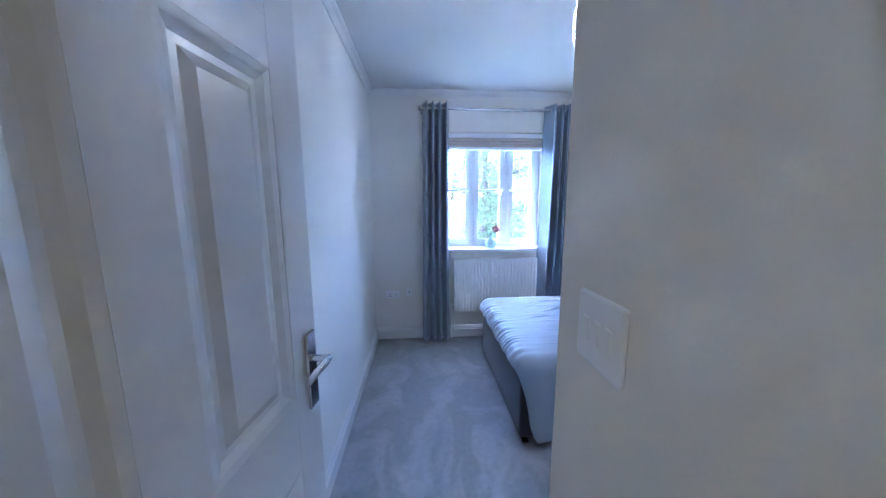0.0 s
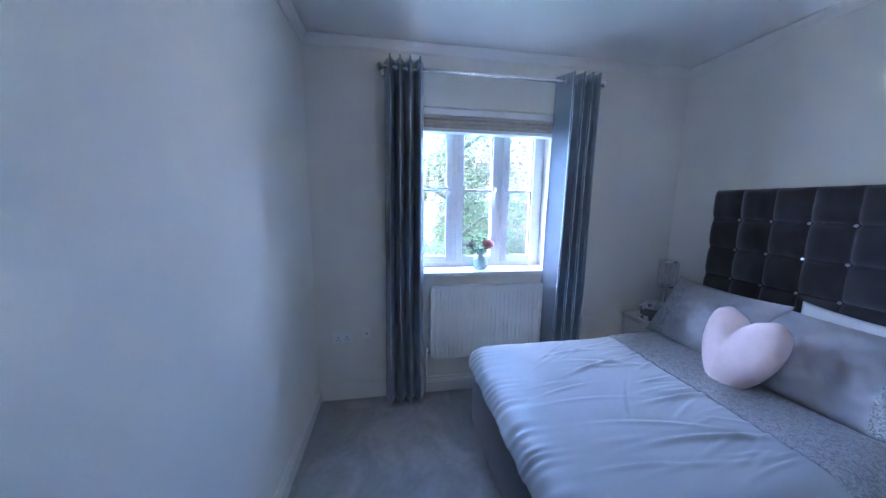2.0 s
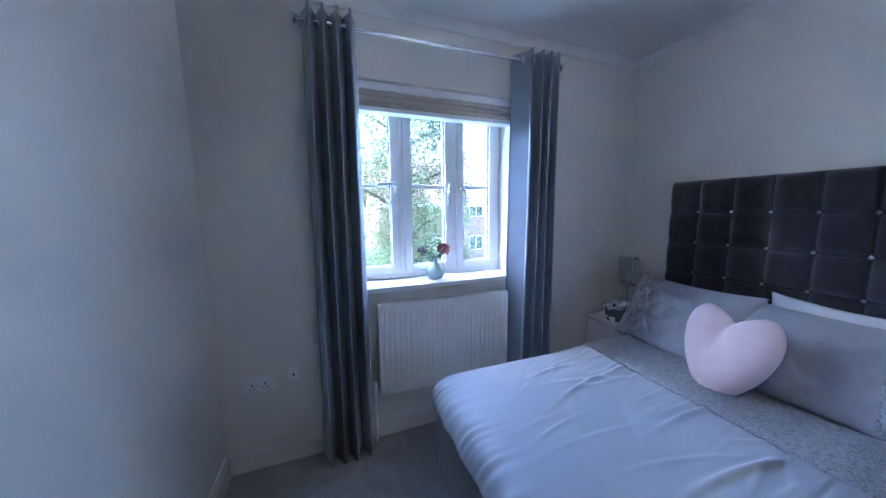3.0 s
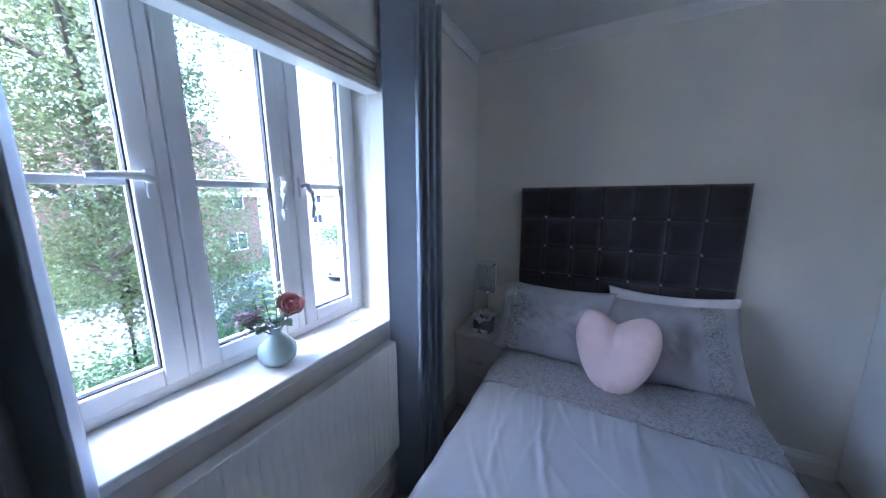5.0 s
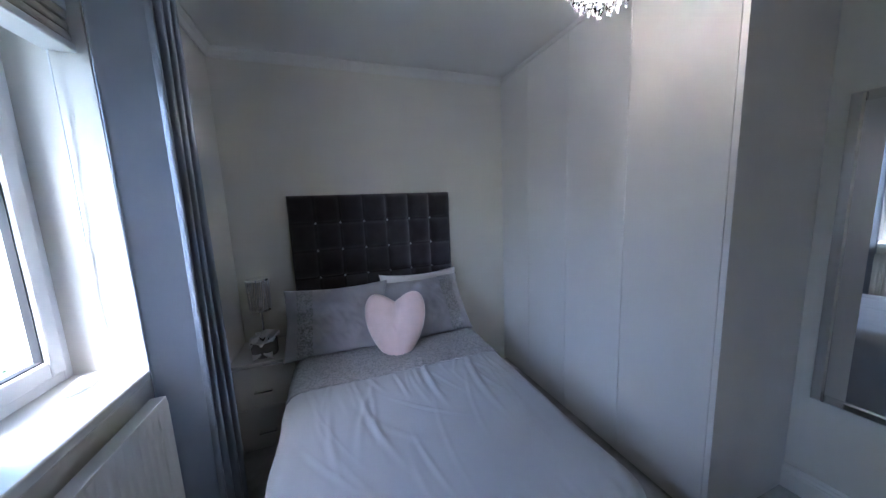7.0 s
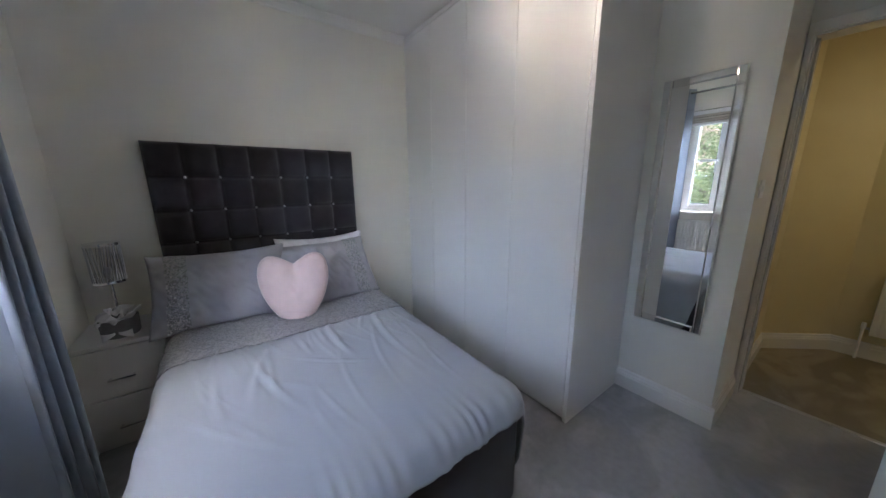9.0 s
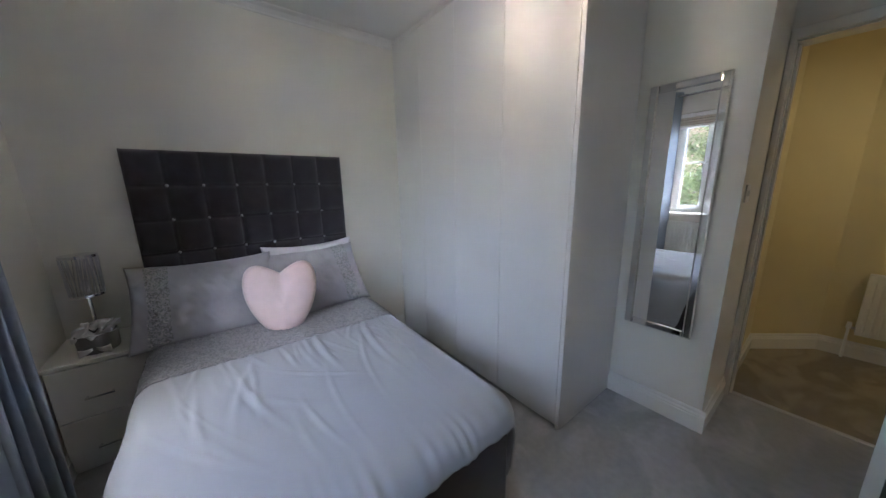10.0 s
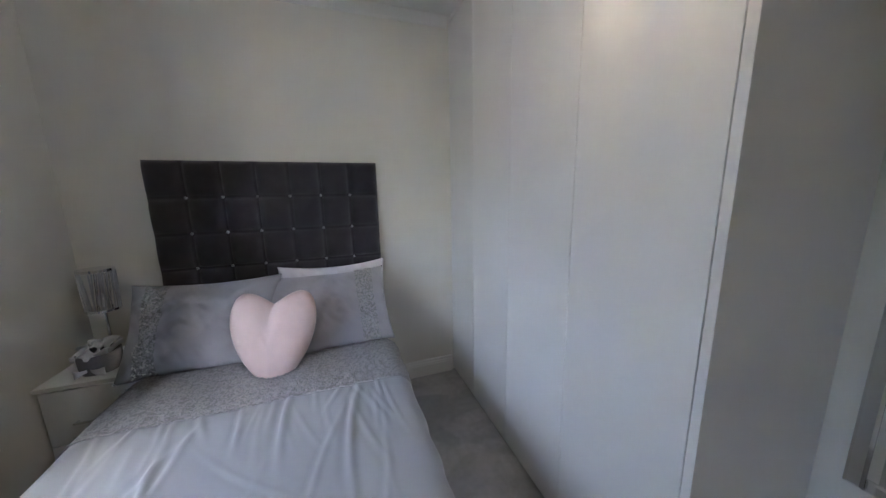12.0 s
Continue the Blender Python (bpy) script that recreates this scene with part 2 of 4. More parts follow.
structure("floor", box(-0.2, 3.0, YD - 0.06, WALLY, -0.12, 0.0), CARPET, "mid-grey carpeted bedroom floor with brushed pile marks", "floor")
structure("ceiling", box(-0.2, 3.0, -0.0, WALLY, TOP, TOP + 0.12), CEIL, "plain white painted bedroom ceiling", "ceiling")
structure("wall_west", box(XL - 0.15, XL, YD - 0.12, WALLY, 0, TOP), WALL, "white painted side wall behind the open door", "wall")
structure("wall_east", box(XR, XR + 0.15, 0.0, WALLY, 0, TOP), WALL, "off-white painted wall behind the bed", "wall")
bm = box(XL, WX0, YW, WALLY, 0, TOP)
box(WX1, XR, YW, WALLY, 0, TOP, bm=bm)
box(WX0, WX1, YW, WALLY, 0, WZ0 - 0.03, bm=bm)
box(WX0, WX1, YW, WALLY, WZ1, TOP, bm=bm)
structure("wall_north", bm, WALL, "white painted window wall with a deep window reveal", "wall")
structure("wall_south", box(XP, XR, YM - 0.12, YM, 0, TOP), WALL, "white painted wall carrying the long mirror", "wall")
structure("wall_passage", box(XP, XP + 0.11, YD, YM - 0.12, 0, TOP), WALL, "short white passage wall with the light switch", "wall")
DX0, DX1, DZ = 0.03, 0.640, 2.00
bm = box(DX1 + 0.03, XP + 0.6, YD - 0.12, YD, 0, TOP)
box(XL, DX1 + 0.03, YD - 0.12, YD, DZ + 0.03, TOP, bm=bm)
structure("wall_door", bm, WALL, "white painted wall round the bedroom doorway", "wall")

# coving and skirting
COVE = [(0, 0), (0.008, 0), (0.010, 0.012), (0.024, 0.034), (0.044, 0.047), (0.046, 0.055), (0, 0.055)]
z = TOP - 0.056
bm = moulding((XL, YW, z), (XR, YW, z), (0, -1), COVE)
moulding((XR, YW, z), (XR, 1.405, z), (-1, 0), COVE, bm)
moulding((XL, YW, z), (XL, YD, z), (1, 0), COVE, bm)
moulding((1.15, YM, z), (XP, YM, z), (0, 1), COVE, bm)
moulding((XP, YM, z), (XP, YD, z), (-1, 0), COVE, bm)
structure("coving", bm, CEIL, "small white plaster coving below the ceiling", "coving")
SKIRT = [(0, 0.001), (0.018, 0.001), (0.018, 0.085), (0.014, 0.090), (0.015, 0.097), (0.009, 0.108), (0.009, 0.116), (0.004, 0.125), (0, 0.125)]


def skirting(n, p0, p1, out):
    structure("baseboard_%d" % n, moulding(p0, p1, out, SKIRT), GLOSS, "white gloss moulded skirting board on the wall", "skirting board")


skirting(1, (XL, YW, 0), (XR, YW, 0), (0, -1))
skirting(2, (XR, YW - 0.018, 0), (XR, 1.405, 0), (-1, 0))
skirting(3, (XL, YW - 0.018, 0), (XL, YD, 0), (1, 0))
skirting(4, (1.150, YM, 0), (XP - 0.018, YM, 0), (0, 1))
skirting(5, (XP, YM, 0), (XP, YD + 0.02, 0), (-1, 0))

# ---- doorway, door leaf ----
def door_lining():
    t = thing("door_frame_1", (0, 0, 0), "white gloss door lining and moulded architrave", "door frame", kind="structure")
    part("lining", box(DX1, DX1 + 0.029, YD - 0.118, YD - 0.001, 0, DZ, 0.002), GLOSS, t)
    part("lining", box(XL + 0.001, DX0, YD - 0.118, YD - 0.001, 0, DZ, 0.002), GLOSS, t)
    part("lining_head", box(XL + 0.001, DX1 + 0.029, YD - 0.118, YD - 0.001, DZ + 0.001, DZ + 0.029, 0.002), GLOSS, t)
    part("stop", box(DX1 - 0.012, DX1 - 0.001, YD - 0.09, YD - 0.045, 0, DZ - 0.002, 0.002), GLOSS, t)
    part("architrave", box(DX1 + 0.006, XP - 0.002, YD + 0.001, YD + 0.018, 0, DZ + 0.06, 0.006), GLOSS, t)
    part("architrave_head", box(XL + 0.001, XP - 0.002, YD + 0.001, YD + 0.017, DZ + 0.008, DZ + 0.062, 0.006), GLOSS, t)
    part("strike_plate", box(DX1 - 0.003, DX1 - 0.0005, YD - 0.04, YD - 0.015, 0.95, 1.08), STEEL, t, "small steel strike plate")


door_lining()


def panel_door():
    """Six-panel leaf in its own axes: hinge at the origin, leaf along +x, room face towards -y."""
    w, h, th = 0.80, 1.98, 0.035
    t = thing("door_1", (0.055, YD + 0.035, 0.008), "white gloss six-panel door standing open against the wall", "door", kind="structure", rz=82.0)
    xs = [0, 0.11, 0.385, 0.475, 0.70, w]
    zs = [0, 0.20, 0.80, 0.97, 1.66, 1.75, 1.89, h]
    bm = bmesh.new()
    for a, b in ((0, 1), (2, 3), (4, 5)):
        box(xs[a], xs[b], -th, 0, 0, h, bm=bm)
    for a, b in ((0, 1), (2, 3), (4, 5), (6, 7)):
        for c, d in ((1, 2), (3, 4)):
            box(xs[c], xs[d], -th + 0.0005, -0.0005, zs[a], zs[b], bm=bm)
    part("leaf", bm, GLOSS, t)
    for a, b in ((1, 2), (3, 4), (5, 6)):
        for c, d in ((1, 2), (3, 4)):
            x0, x1, z0, z1 = xs[c], xs[d], zs[a], zs[b]
            bm = box(x0, x1, -th + 0.012, -0.012, z0, z1)
            for y, s in ((-th, 1), (0, -1)):
                # sloping moulding round the panel, then a raised field
                m, e = 0.03, 0.012
                ring = [(0.0, 0.001), (m * 0.5, 0.004), (m, e)]
                loops = []
                for ins, dep in ring:
                    loops.append([bm.verts.new((px, y + s * dep, pz)) for px, pz in
                                  ((x0 + ins, z0 + ins), (x1 - ins, z0 + ins), (x1 - ins, z1 - ins), (x0 + ins, z1 - ins))])
                for lo, hi in zip(loops, loops[1:]):
                    for k in range(4):
                        bm.faces.new((lo[k], lo[(k + 1) % 4], hi[(k + 1) % 4], hi[k]))
                loops = []
                for ins, dep in ((0.042, e), (0.062, 0.004)):
                    loops.append([bm.verts.new((px, y + s * dep, pz)) for px, pz in
                                  ((x0 + ins, z0 + ins), (x1 - ins, z0 + ins), (x1 - ins, z1 - ins), (x0 + ins, z1 - ins))])
                for k in range(4):
                    bm.faces.new((loops[0][k], loops[0][(k + 1) % 4], loops[1][(k + 1) % 4], loops[1][k]))
                bm.faces.new(loops[1])
            part("panel", bm, GLOSS, t)
    hx, hz = w - 0.036, 1.01
    hd = part("door_handle", box(hx - 0.021, hx + 0.021, -th - 0.009, -th, hz - 0.096, hz + 0.096, 0.004), CHROME, t, "chrome lever handle on a long plate")
    part("neck", rod((hx, -th - 0.008, hz + 0.03), (hx, -th - 0.05, hz + 0.03), 0.009), CHROME, hd, smooth=40)
    part("lever", tube([(hx, -th - 0.048, hz + 0.03), (hx - 0.03, -th - 0.052, hz + 0.032), (hx - 0.06, -th - 0.05, hz + 0.03), (hx - 0.088, -th - 0.046, hz + 0.022)],
                       [0.009, 0.0095, 0.0085, 0.007], 12), CHROME, hd, smooth=60)
    for z in (0.25, 1.0, 1.75):
        part("hinge", rod((-0.004, 0.004, z - 0.04), (-0.004, 0.004, z + 0.04), 0.006, 10), STEEL, t)


panel_door()


def rocker_switch(x, y, z):
    """Three-gang switch on a wall that faces -x."""
    t = thing("light_switch", (x, y, z), "white plastic three-gang light switch on the passage wall", "light switch")
    part("plate", box(-0.007, 0, -0.043, 0.043, -0.043, 0.043, 0.004), UPVC, t)
    for dy in (-0.02, 0, 0.02):
        part("rocker", box(-0.010, -0.006, dy - 0.006, dy + 0.006, -0.014, 0.014, 0.002), UPVC, t)


rocker_switch(XP, 0.70, 1.27)

# ---- hall beyond the doorway ----
HALL = mat("hall_wall_paint", (0.66, 0.575, 0.34), 0.75, 0.02, 2.5, 0.06, 220)
HCARPET = carpet("hall_carpet", (0.33, 0.28, 0.19), 0.62)
structure("floor_hall", box(-2.2, 1.4, -2.6, YD - 0.061, -0.12, -0.001), HCARPET, "worn beige-grey hall carpet", "floor")
structure("threshold", box(DX0, DX1, YD - 0.075, YD - 0.05, -0.002, 0.006, 0.003), STEEL, "thin metal carpet bar in the doorway", "threshold")
structure("ceiling_hall", box(-2.2, 1.4, -2.6, YD - 0.062, TOP, TOP + 0.12), CEIL, "white painted hall ceiling", "ceiling")


def hall_wall(n, p0, p1):
    a, b = Vector((*p0, 0)), Vector((*p1, 0))
    d = (b - a).normalized()
    o = Vector((-d.y, d.x, 0))
    bm = bmesh.new()
    v = [bm.verts.new(p + Vector((0, 0, h))) for h in (0, TOP) for p in (a, b, b + o * 0.1, a + o * 0.1)]
    for f in ((0, 1, 5, 4), (1, 2, 6, 5), (2, 3, 7, 6), (3, 0, 4, 7), (0, 1, 2, 3), (4, 5, 6, 7)):
        bm.faces.new([v[k] for k in f])
    structure("wall_hall_%d" % n, bm, HALL, "cream painted hall wall under warm light", "wall")
    structure("baseboard_hall_%d" % n, moulding(a, b, (-o.x, -o.y), SKIRT), GLOSS, "white gloss skirting board in the hall", "skirting board")


hall_wall(1, (XP, YD - 0.13), (XP, -0.56))
hall_wall(2, (XP, -0.56), (0.345, -0.95))
hall_wall(3, (0.345, -0.95), (-1.0, -1.01))
hall_wall(4, (-1.0, -1.01), (-1.0, YD - 0.12))
structure("wall_hall_5", box(-1.1, XL - 0.151, YD - 0.12, YD, 0, TOP), HALL, "cream painted hall wall beside the doorway", "wall")


def hall_shade():
    t = thing("hall_ceiling_light", (-0.45, -0.30, TOP), "small white glass ceiling light glowing warmly in the hall", "ceiling light")
    part("rose", lathe([(0.001, -0.02), (0.05, -0.02), (0.05, -0.0005), (0.001, -0.0005)], 24), GLOSS, t, smooth=40)
    part("flex", rod((0, 0, -0.02), (0, 0, -0.12), 0.004, 8), UPVC, t)
    part("open_shade", lathe([(0.045, -0.12), (0.13, -0.22), (0.127, -0.22), (0.042, -0.12)], 32), UPVC, t, smooth=60)


hall_shade()


# ---- window ----
def casement(t, x0, x1, z0, z1, y, bar, handle):
    """One sash: a frame with a bevelled inner edge, a glazing bar, gasket, two panes and a lever."""
    w = 0.052
    sash = part("sash", box(x0, x0 + w, y - 0.035, y + 0.03, z0, z1, 0.006), UPVC, t)
    bm = box(x1 - w, x1, y - 0.035, y + 0.03, z0, z1, 0.006)
    box(x0 + w, x1 - w, y - 0.034, y + 0.03, z0, z0 + w, 0.006, bm=bm)
    box(x0 + w, x1 - w, y - 0.034, y + 0.03, z1 - w, z1, 0.006, bm=bm)
    part("sash_frame", bm, UPVC, sash)
    part("glazing_bar", box(x0 + w, x1 - w, y - 0.012, y + 0.02, bar - 0.011, bar + 0.011, 0.004), UPVC, sash)
    bm = bmesh.new()
    for a, b, c, d in ((x0 + w, x0 + w + 0.004, z0 + w, z1 - w), (x1 - w - 0.004, x1 - w, z0 + w, z1 - w),
                       (x0 + w + 0.004, x1 - w - 0.004, z0 + w, z0 + w + 0.004), (x0 + w + 0.004, x1 - w - 0.004, z1 - w - 0.004, z1 - w)):
        box(a, b, y - 0.022, y - 0.002, c, d, bm=bm)
    part("gasket", bm, RUBBER, sash, "black rubber glazing gasket")
    for c, d in ((z0 + w, bar - 0.0115), (bar + 0.0115, z1 - w)):
        p = part("pane", box(x0 + w + 0.001, x1 - w - 0.001, y - 0.002, y + 0.002, c, d), PANE, sash)
        p.visible_shadow = False
    if handle:
        hx, side, flat = handle
        h = part("lever_handle", box(hx - 0.011, hx + 0.011, y - 0.047, y - 0.034, bar - 0.045, bar + 0.03, 0.004), UPVC, sash, "white window lever")
        if flat:
            pts = [(hx, y - 0.05, bar + 0.0), (hx - 0.02, y - 0.066, bar + 0.01), (hx - 0.06, y - 0.07, bar + 0.012), (hx - 0.12, y - 0.07, bar + 0.008)]
        else:
            pts = [(hx, y - 0.048, bar - 0.005), (hx + side * 0.008, y - 0.066, bar + 0.004), (hx + side * 0.022, y - 0.076, bar - 0.03),
                   (hx + side * 0.026, y - 0.074, bar - 0.085), (hx + side * 0.02, y - 0.07, bar - 0.125)]
        part("grip", tube(pts, [0.010, 0.011, 0.0095, 0.0085, 0.007][:len(pts)], 10), UPVC if not side > 0 else STEEL, h, smooth=60)


def window():
    t = thing("window_1", (0, 0, 0), "white three-light casement window with glazing bars", "window", kind="structure")
    y, f = 3.665, 0.032
    z0, z1 = WZ0 + 0.004, WZ1
    bm = box(WX0, WX0 + f, y - 0.025, y + 0.05, z0, z1, 0.004)
    box(WX1 - f, WX1, y - 0.025, y + 0.05, z0, z1, 0.004, bm=bm)
    box(WX0 + f, WX1 - f, y - 0.0245, y + 0.05, z0, z0 + f, 0.004, bm=bm)
    box(WX0 + f, WX1 - f, y - 0.0245, y + 0.05, z1 - f, z1, 0.004, bm=bm)
    part("window_frame", bm, UPVC, t)
    bar = 1.548
    ms = (1.012, 1.381)
    for m in ms:
        part("mullion", box(m - 0.016, m + 0.016, y - 0.0285, y + 0.05, z0 + f, z1 - f, 0.005), UPVC, t)
    g = 0.0015
    casement(t, WX0 + f + g, ms[0] - 0.016 - g, z0 + f + g, z1 - f - g, y, bar, (ms[0] - 0.035, -1, True))
    casement(t, ms[0] + 0.016 + g, ms[1] - 0.016 - g, z0 + f + g, z1 - f - g, y, bar, (ms[1] - 0.036, -1, False))
    casement(t, ms[1] + 0.016 + g, WX1 - f - g, z0 + f + g, z1 - f - g, y, bar, (ms[1] + 0.040, 1, False))


window()
structure("window_sill", box(WX0 - 0.05, WX1 + 0.05, YW - 0.035, 3.712, WZ0 - 0.029, WZ0 + 0.003, 0.006, 3), GLOSS, "deep white gloss window board", "window sill")


def folded_blind():
    t = thing("roman_blind", (0, 0, 0), "cream fabric blind folded up at the window head", "blind")
    x0, x1 = WX0 + 0.006, WX1 - 0.008
    part("headrail", box(x0, x1, 3.475, 3.545, 2.055, 2.098, 0.004), UPVC, t, "white headrail")
    for k in range(3):
        z = 1.968 + 0.029 * k
        dx = 0.003 * math.sin(k * 2.3)
        part("fold", box(x0 + 0.004 + dx, x1 - 0.004 + dx, 3.472 + 0.003 * (k % 2), 3.538 + 0.003 * (k % 2), z, z + 0.0275, 0.009), BLIND, t)
    part("bottom_rail", box(x0, x1, 3.470, 3.545, 1.942, 1.967, 0.005), UPVC, t, "white bottom rail")


folded_blind()


def blind_cord():
    t = thing("blind_cord", (0, 0, 0), "thin white blind cord hanging and coiled on the sill", "cord")
    pts = [(1.715, 3.53, 2.03), (1.722, 3.535, 1.6), (1.728, 3.545, 1.2), (1.722, 3.54, 0.985), (1.70, 3.55, WZ0 + 0.007)]
    part("cord", tube(pts, 0.002, 6), UPVC, t)
    loop = [(1.63 + 0.075 * math.cos(a) * (1 - a * 0.02), 3.56 + 0.035 * math.sin(a * 1.07), WZ0 + 0.006 + 0.0006 * a) for a in [k * 0.3 for k in range(58)]]
    part("coil", tube(loop, 0.002, 5), UPVC, t)


blind_cord()


# ---- curtains ----
def curtain_pole():
    t = thing("curtain_pole", (0, 0, 0), "slim chrome curtain pole with round finials", "curtain pole")
    y, z = 3.36, 2.285
    part("pole", rod((0.475, y, z), (1.995, y, z), 0.0125, 20), CHROME, t, smooth=40)
    for x, s in ((0.475, -1), (1.995, 1)):
        part("finial", ball((x + s * 0.012, y, z), (0.014, 0.024, 0.024), 3), CHROME, t, smooth=180)
    for x in (0.50, 1.97):
        b = part("bracket", rod((x, y, z - 0.004), (x, YW, z - 0.004), 0.008, 12), CHROME, t, smooth=40)
        part("bracket_plate", rod((x, YW - 0.008, z - 0.004), (x, YW, z - 0.004), 0.027, 20), CHROME, b, smooth=40)


curtain_pole()


def eyelet_curtain(x0, x1, waves, phase, seed, lean=0.0, label="", wide=1.0):
    t = thing("curtain", (0, 0, 0), label, "curtain", "pair of curtains at the window")
    top, low, amp = 2.33, 0.015, 0.068

    def f(u, v):
        s = 1 - v
        w1, w2 = noise.noise((u * 3.0, seed, v * 0.8)), noise.noise((u * 2.2, seed + 7.0, v * 1.4))
        ph = 2 * math.pi * waves * u ** wide + phase + 0.9 * w1 * s
        x = x0 + (x1 - x0) * (0.5 + (u - 0.5) * (1.0 + 0.12 * s)) + 0.012 * w2 * s + lean * s
        a = amp * (1 - 0.12 * s + 0.25 * w2 * s)
        # flattened crests, so that each fold is a broad soft pleat
        y = 3.345 + a * math.tanh(0.7 * math.sin(ph)) / math.tanh(0.7)
        x += 0.010 * math.sin(2 * ph)
        return (x, y, low + (top - low) * v + 0.003 * math.sin(ph) * (1 - s))
    part("cloth", sheet(waves * 26, 40, f, 0.003), CURTAIN, t, smooth=180)
    for i in range(waves * 2):
        u = max(i - phase / math.pi, 0.0) / (waves * 2)
        u = u ** (1 / wide)
        if 0.02 < u < 0.98:
            p = f(u, 0.977)
            bm = bmesh.new()
            ring = [(math.cos(a), math.sin(a)) for a in (2 * math.pi * k / 20 for k in range(21))]
            part("eyelet", tube([(p[0], 3.36 + c * 0.022, 2.285 + s_ * 0.022) for c, s_ in ring], 0.004, 6, bm), STEEL, t, "steel eyelet ring", smooth=60)


eyelet_curtain(0.490, 0.735, 4, 0.6, 3, -0.01, "slate-grey eyelet curtain hanging full length beside the radiator")
eyelet_curtain(1.68, 1.955, 4, 1.57, 8, -0.015, "slate-grey eyelet curtain hanging full length beside the bed", 1.35)


# ---- radiators ----
def radiator(at, w, h, rz, label):
    """Ribbed panel radiator: back against local y = 0, face towards -y, bottom at z = 0."""
    t = thing("radiator", at, label, "radiator", rz=rz)
    n = int(w / 0.034)
    step = (w - 0.03) / n

    def f(u, v):
        x = -w / 2 + u * w
        k = ((x + w / 2 - 0.015) / step) % 1.0
        inside = smoothstep(0.03, 0.06, v) * (1 - smoothstep(0.94, 0.97, v)) * (0.02 < u < 0.98)
        groove = smoothstep(0.30, 0.42, k) * (1 - smoothstep(0.58, 0.70, k))
        return (x, -0.072 + 0.0045 * groove * inside + 0.004 * (v < 0.015 or v > 0.985), h * v)
    part("panel", sheet(n * 10, 24, f, 0.0), RADIATOR, t, smooth=50)
    part("side_cover", box(-w / 2, -w / 2 + 0.004, -0.070, -0.03, 0.012, h - 0.004, 0.001), RADIATOR, t)
    part("side_cover", box(w / 2 - 0.004, w / 2, -0.070, -0.03, 0.012, h - 0.004, 0.001), RADIATOR, t)
    bm = box(-w / 2 + 0.002, w / 2 - 0.002, -0.0715, -0.028, h - 0.008, h + 0.003, 0.002)
    part("top_grille", bm, RADIATOR, t)
    part("back_panel", box(-w / 2 + 0.006, w / 2 - 0.006, -0.04, -0.03, 0.0, h - 0.01, 0.002), RADIATOR, t)
    for x in (-w / 2 + 0.12, w / 2 - 0.12):
        part("wall_bracket", box(x - 0.02, x + 0.02, -0.029, -0.001, 0.08, h - 0.08), STEEL, t)
    for s in (-1, 1):
        x = s * (w / 2 + 0.03)
        v = part("valve", rod((s * (w / 2 - 0.006), -0.05, 0.045), (x, -0.05, 0.045), 0.010, 12), STEEL, t, smooth=40)
        part("pipe", rod((x, -0.05, 0.045), (x, -0.05, -at[2] + 0.001), 0.0075, 12), UPVC, v, smooth=40)
        part("valve_cap", rod((x, -0.05, 0.04), (x, -0.05, 0.085), 0.014, 14, r1=0.011), UPVC, v, smooth=40)


radiator((1.230, YW, 0.30), 0.86, 0.55, 0, "white ribbed panel radiator under the window")
d = math.degrees(math.atan2(-0.06, -1.345))
radiator((-0.29, -0.9784, 0.20), 0.95, 0.46, d, "white panel radiator on the hall wall")


# ---- bed ----
BX0, BX1, BY0, BY1 = 1.03, 2.715, 1.95, 3.05


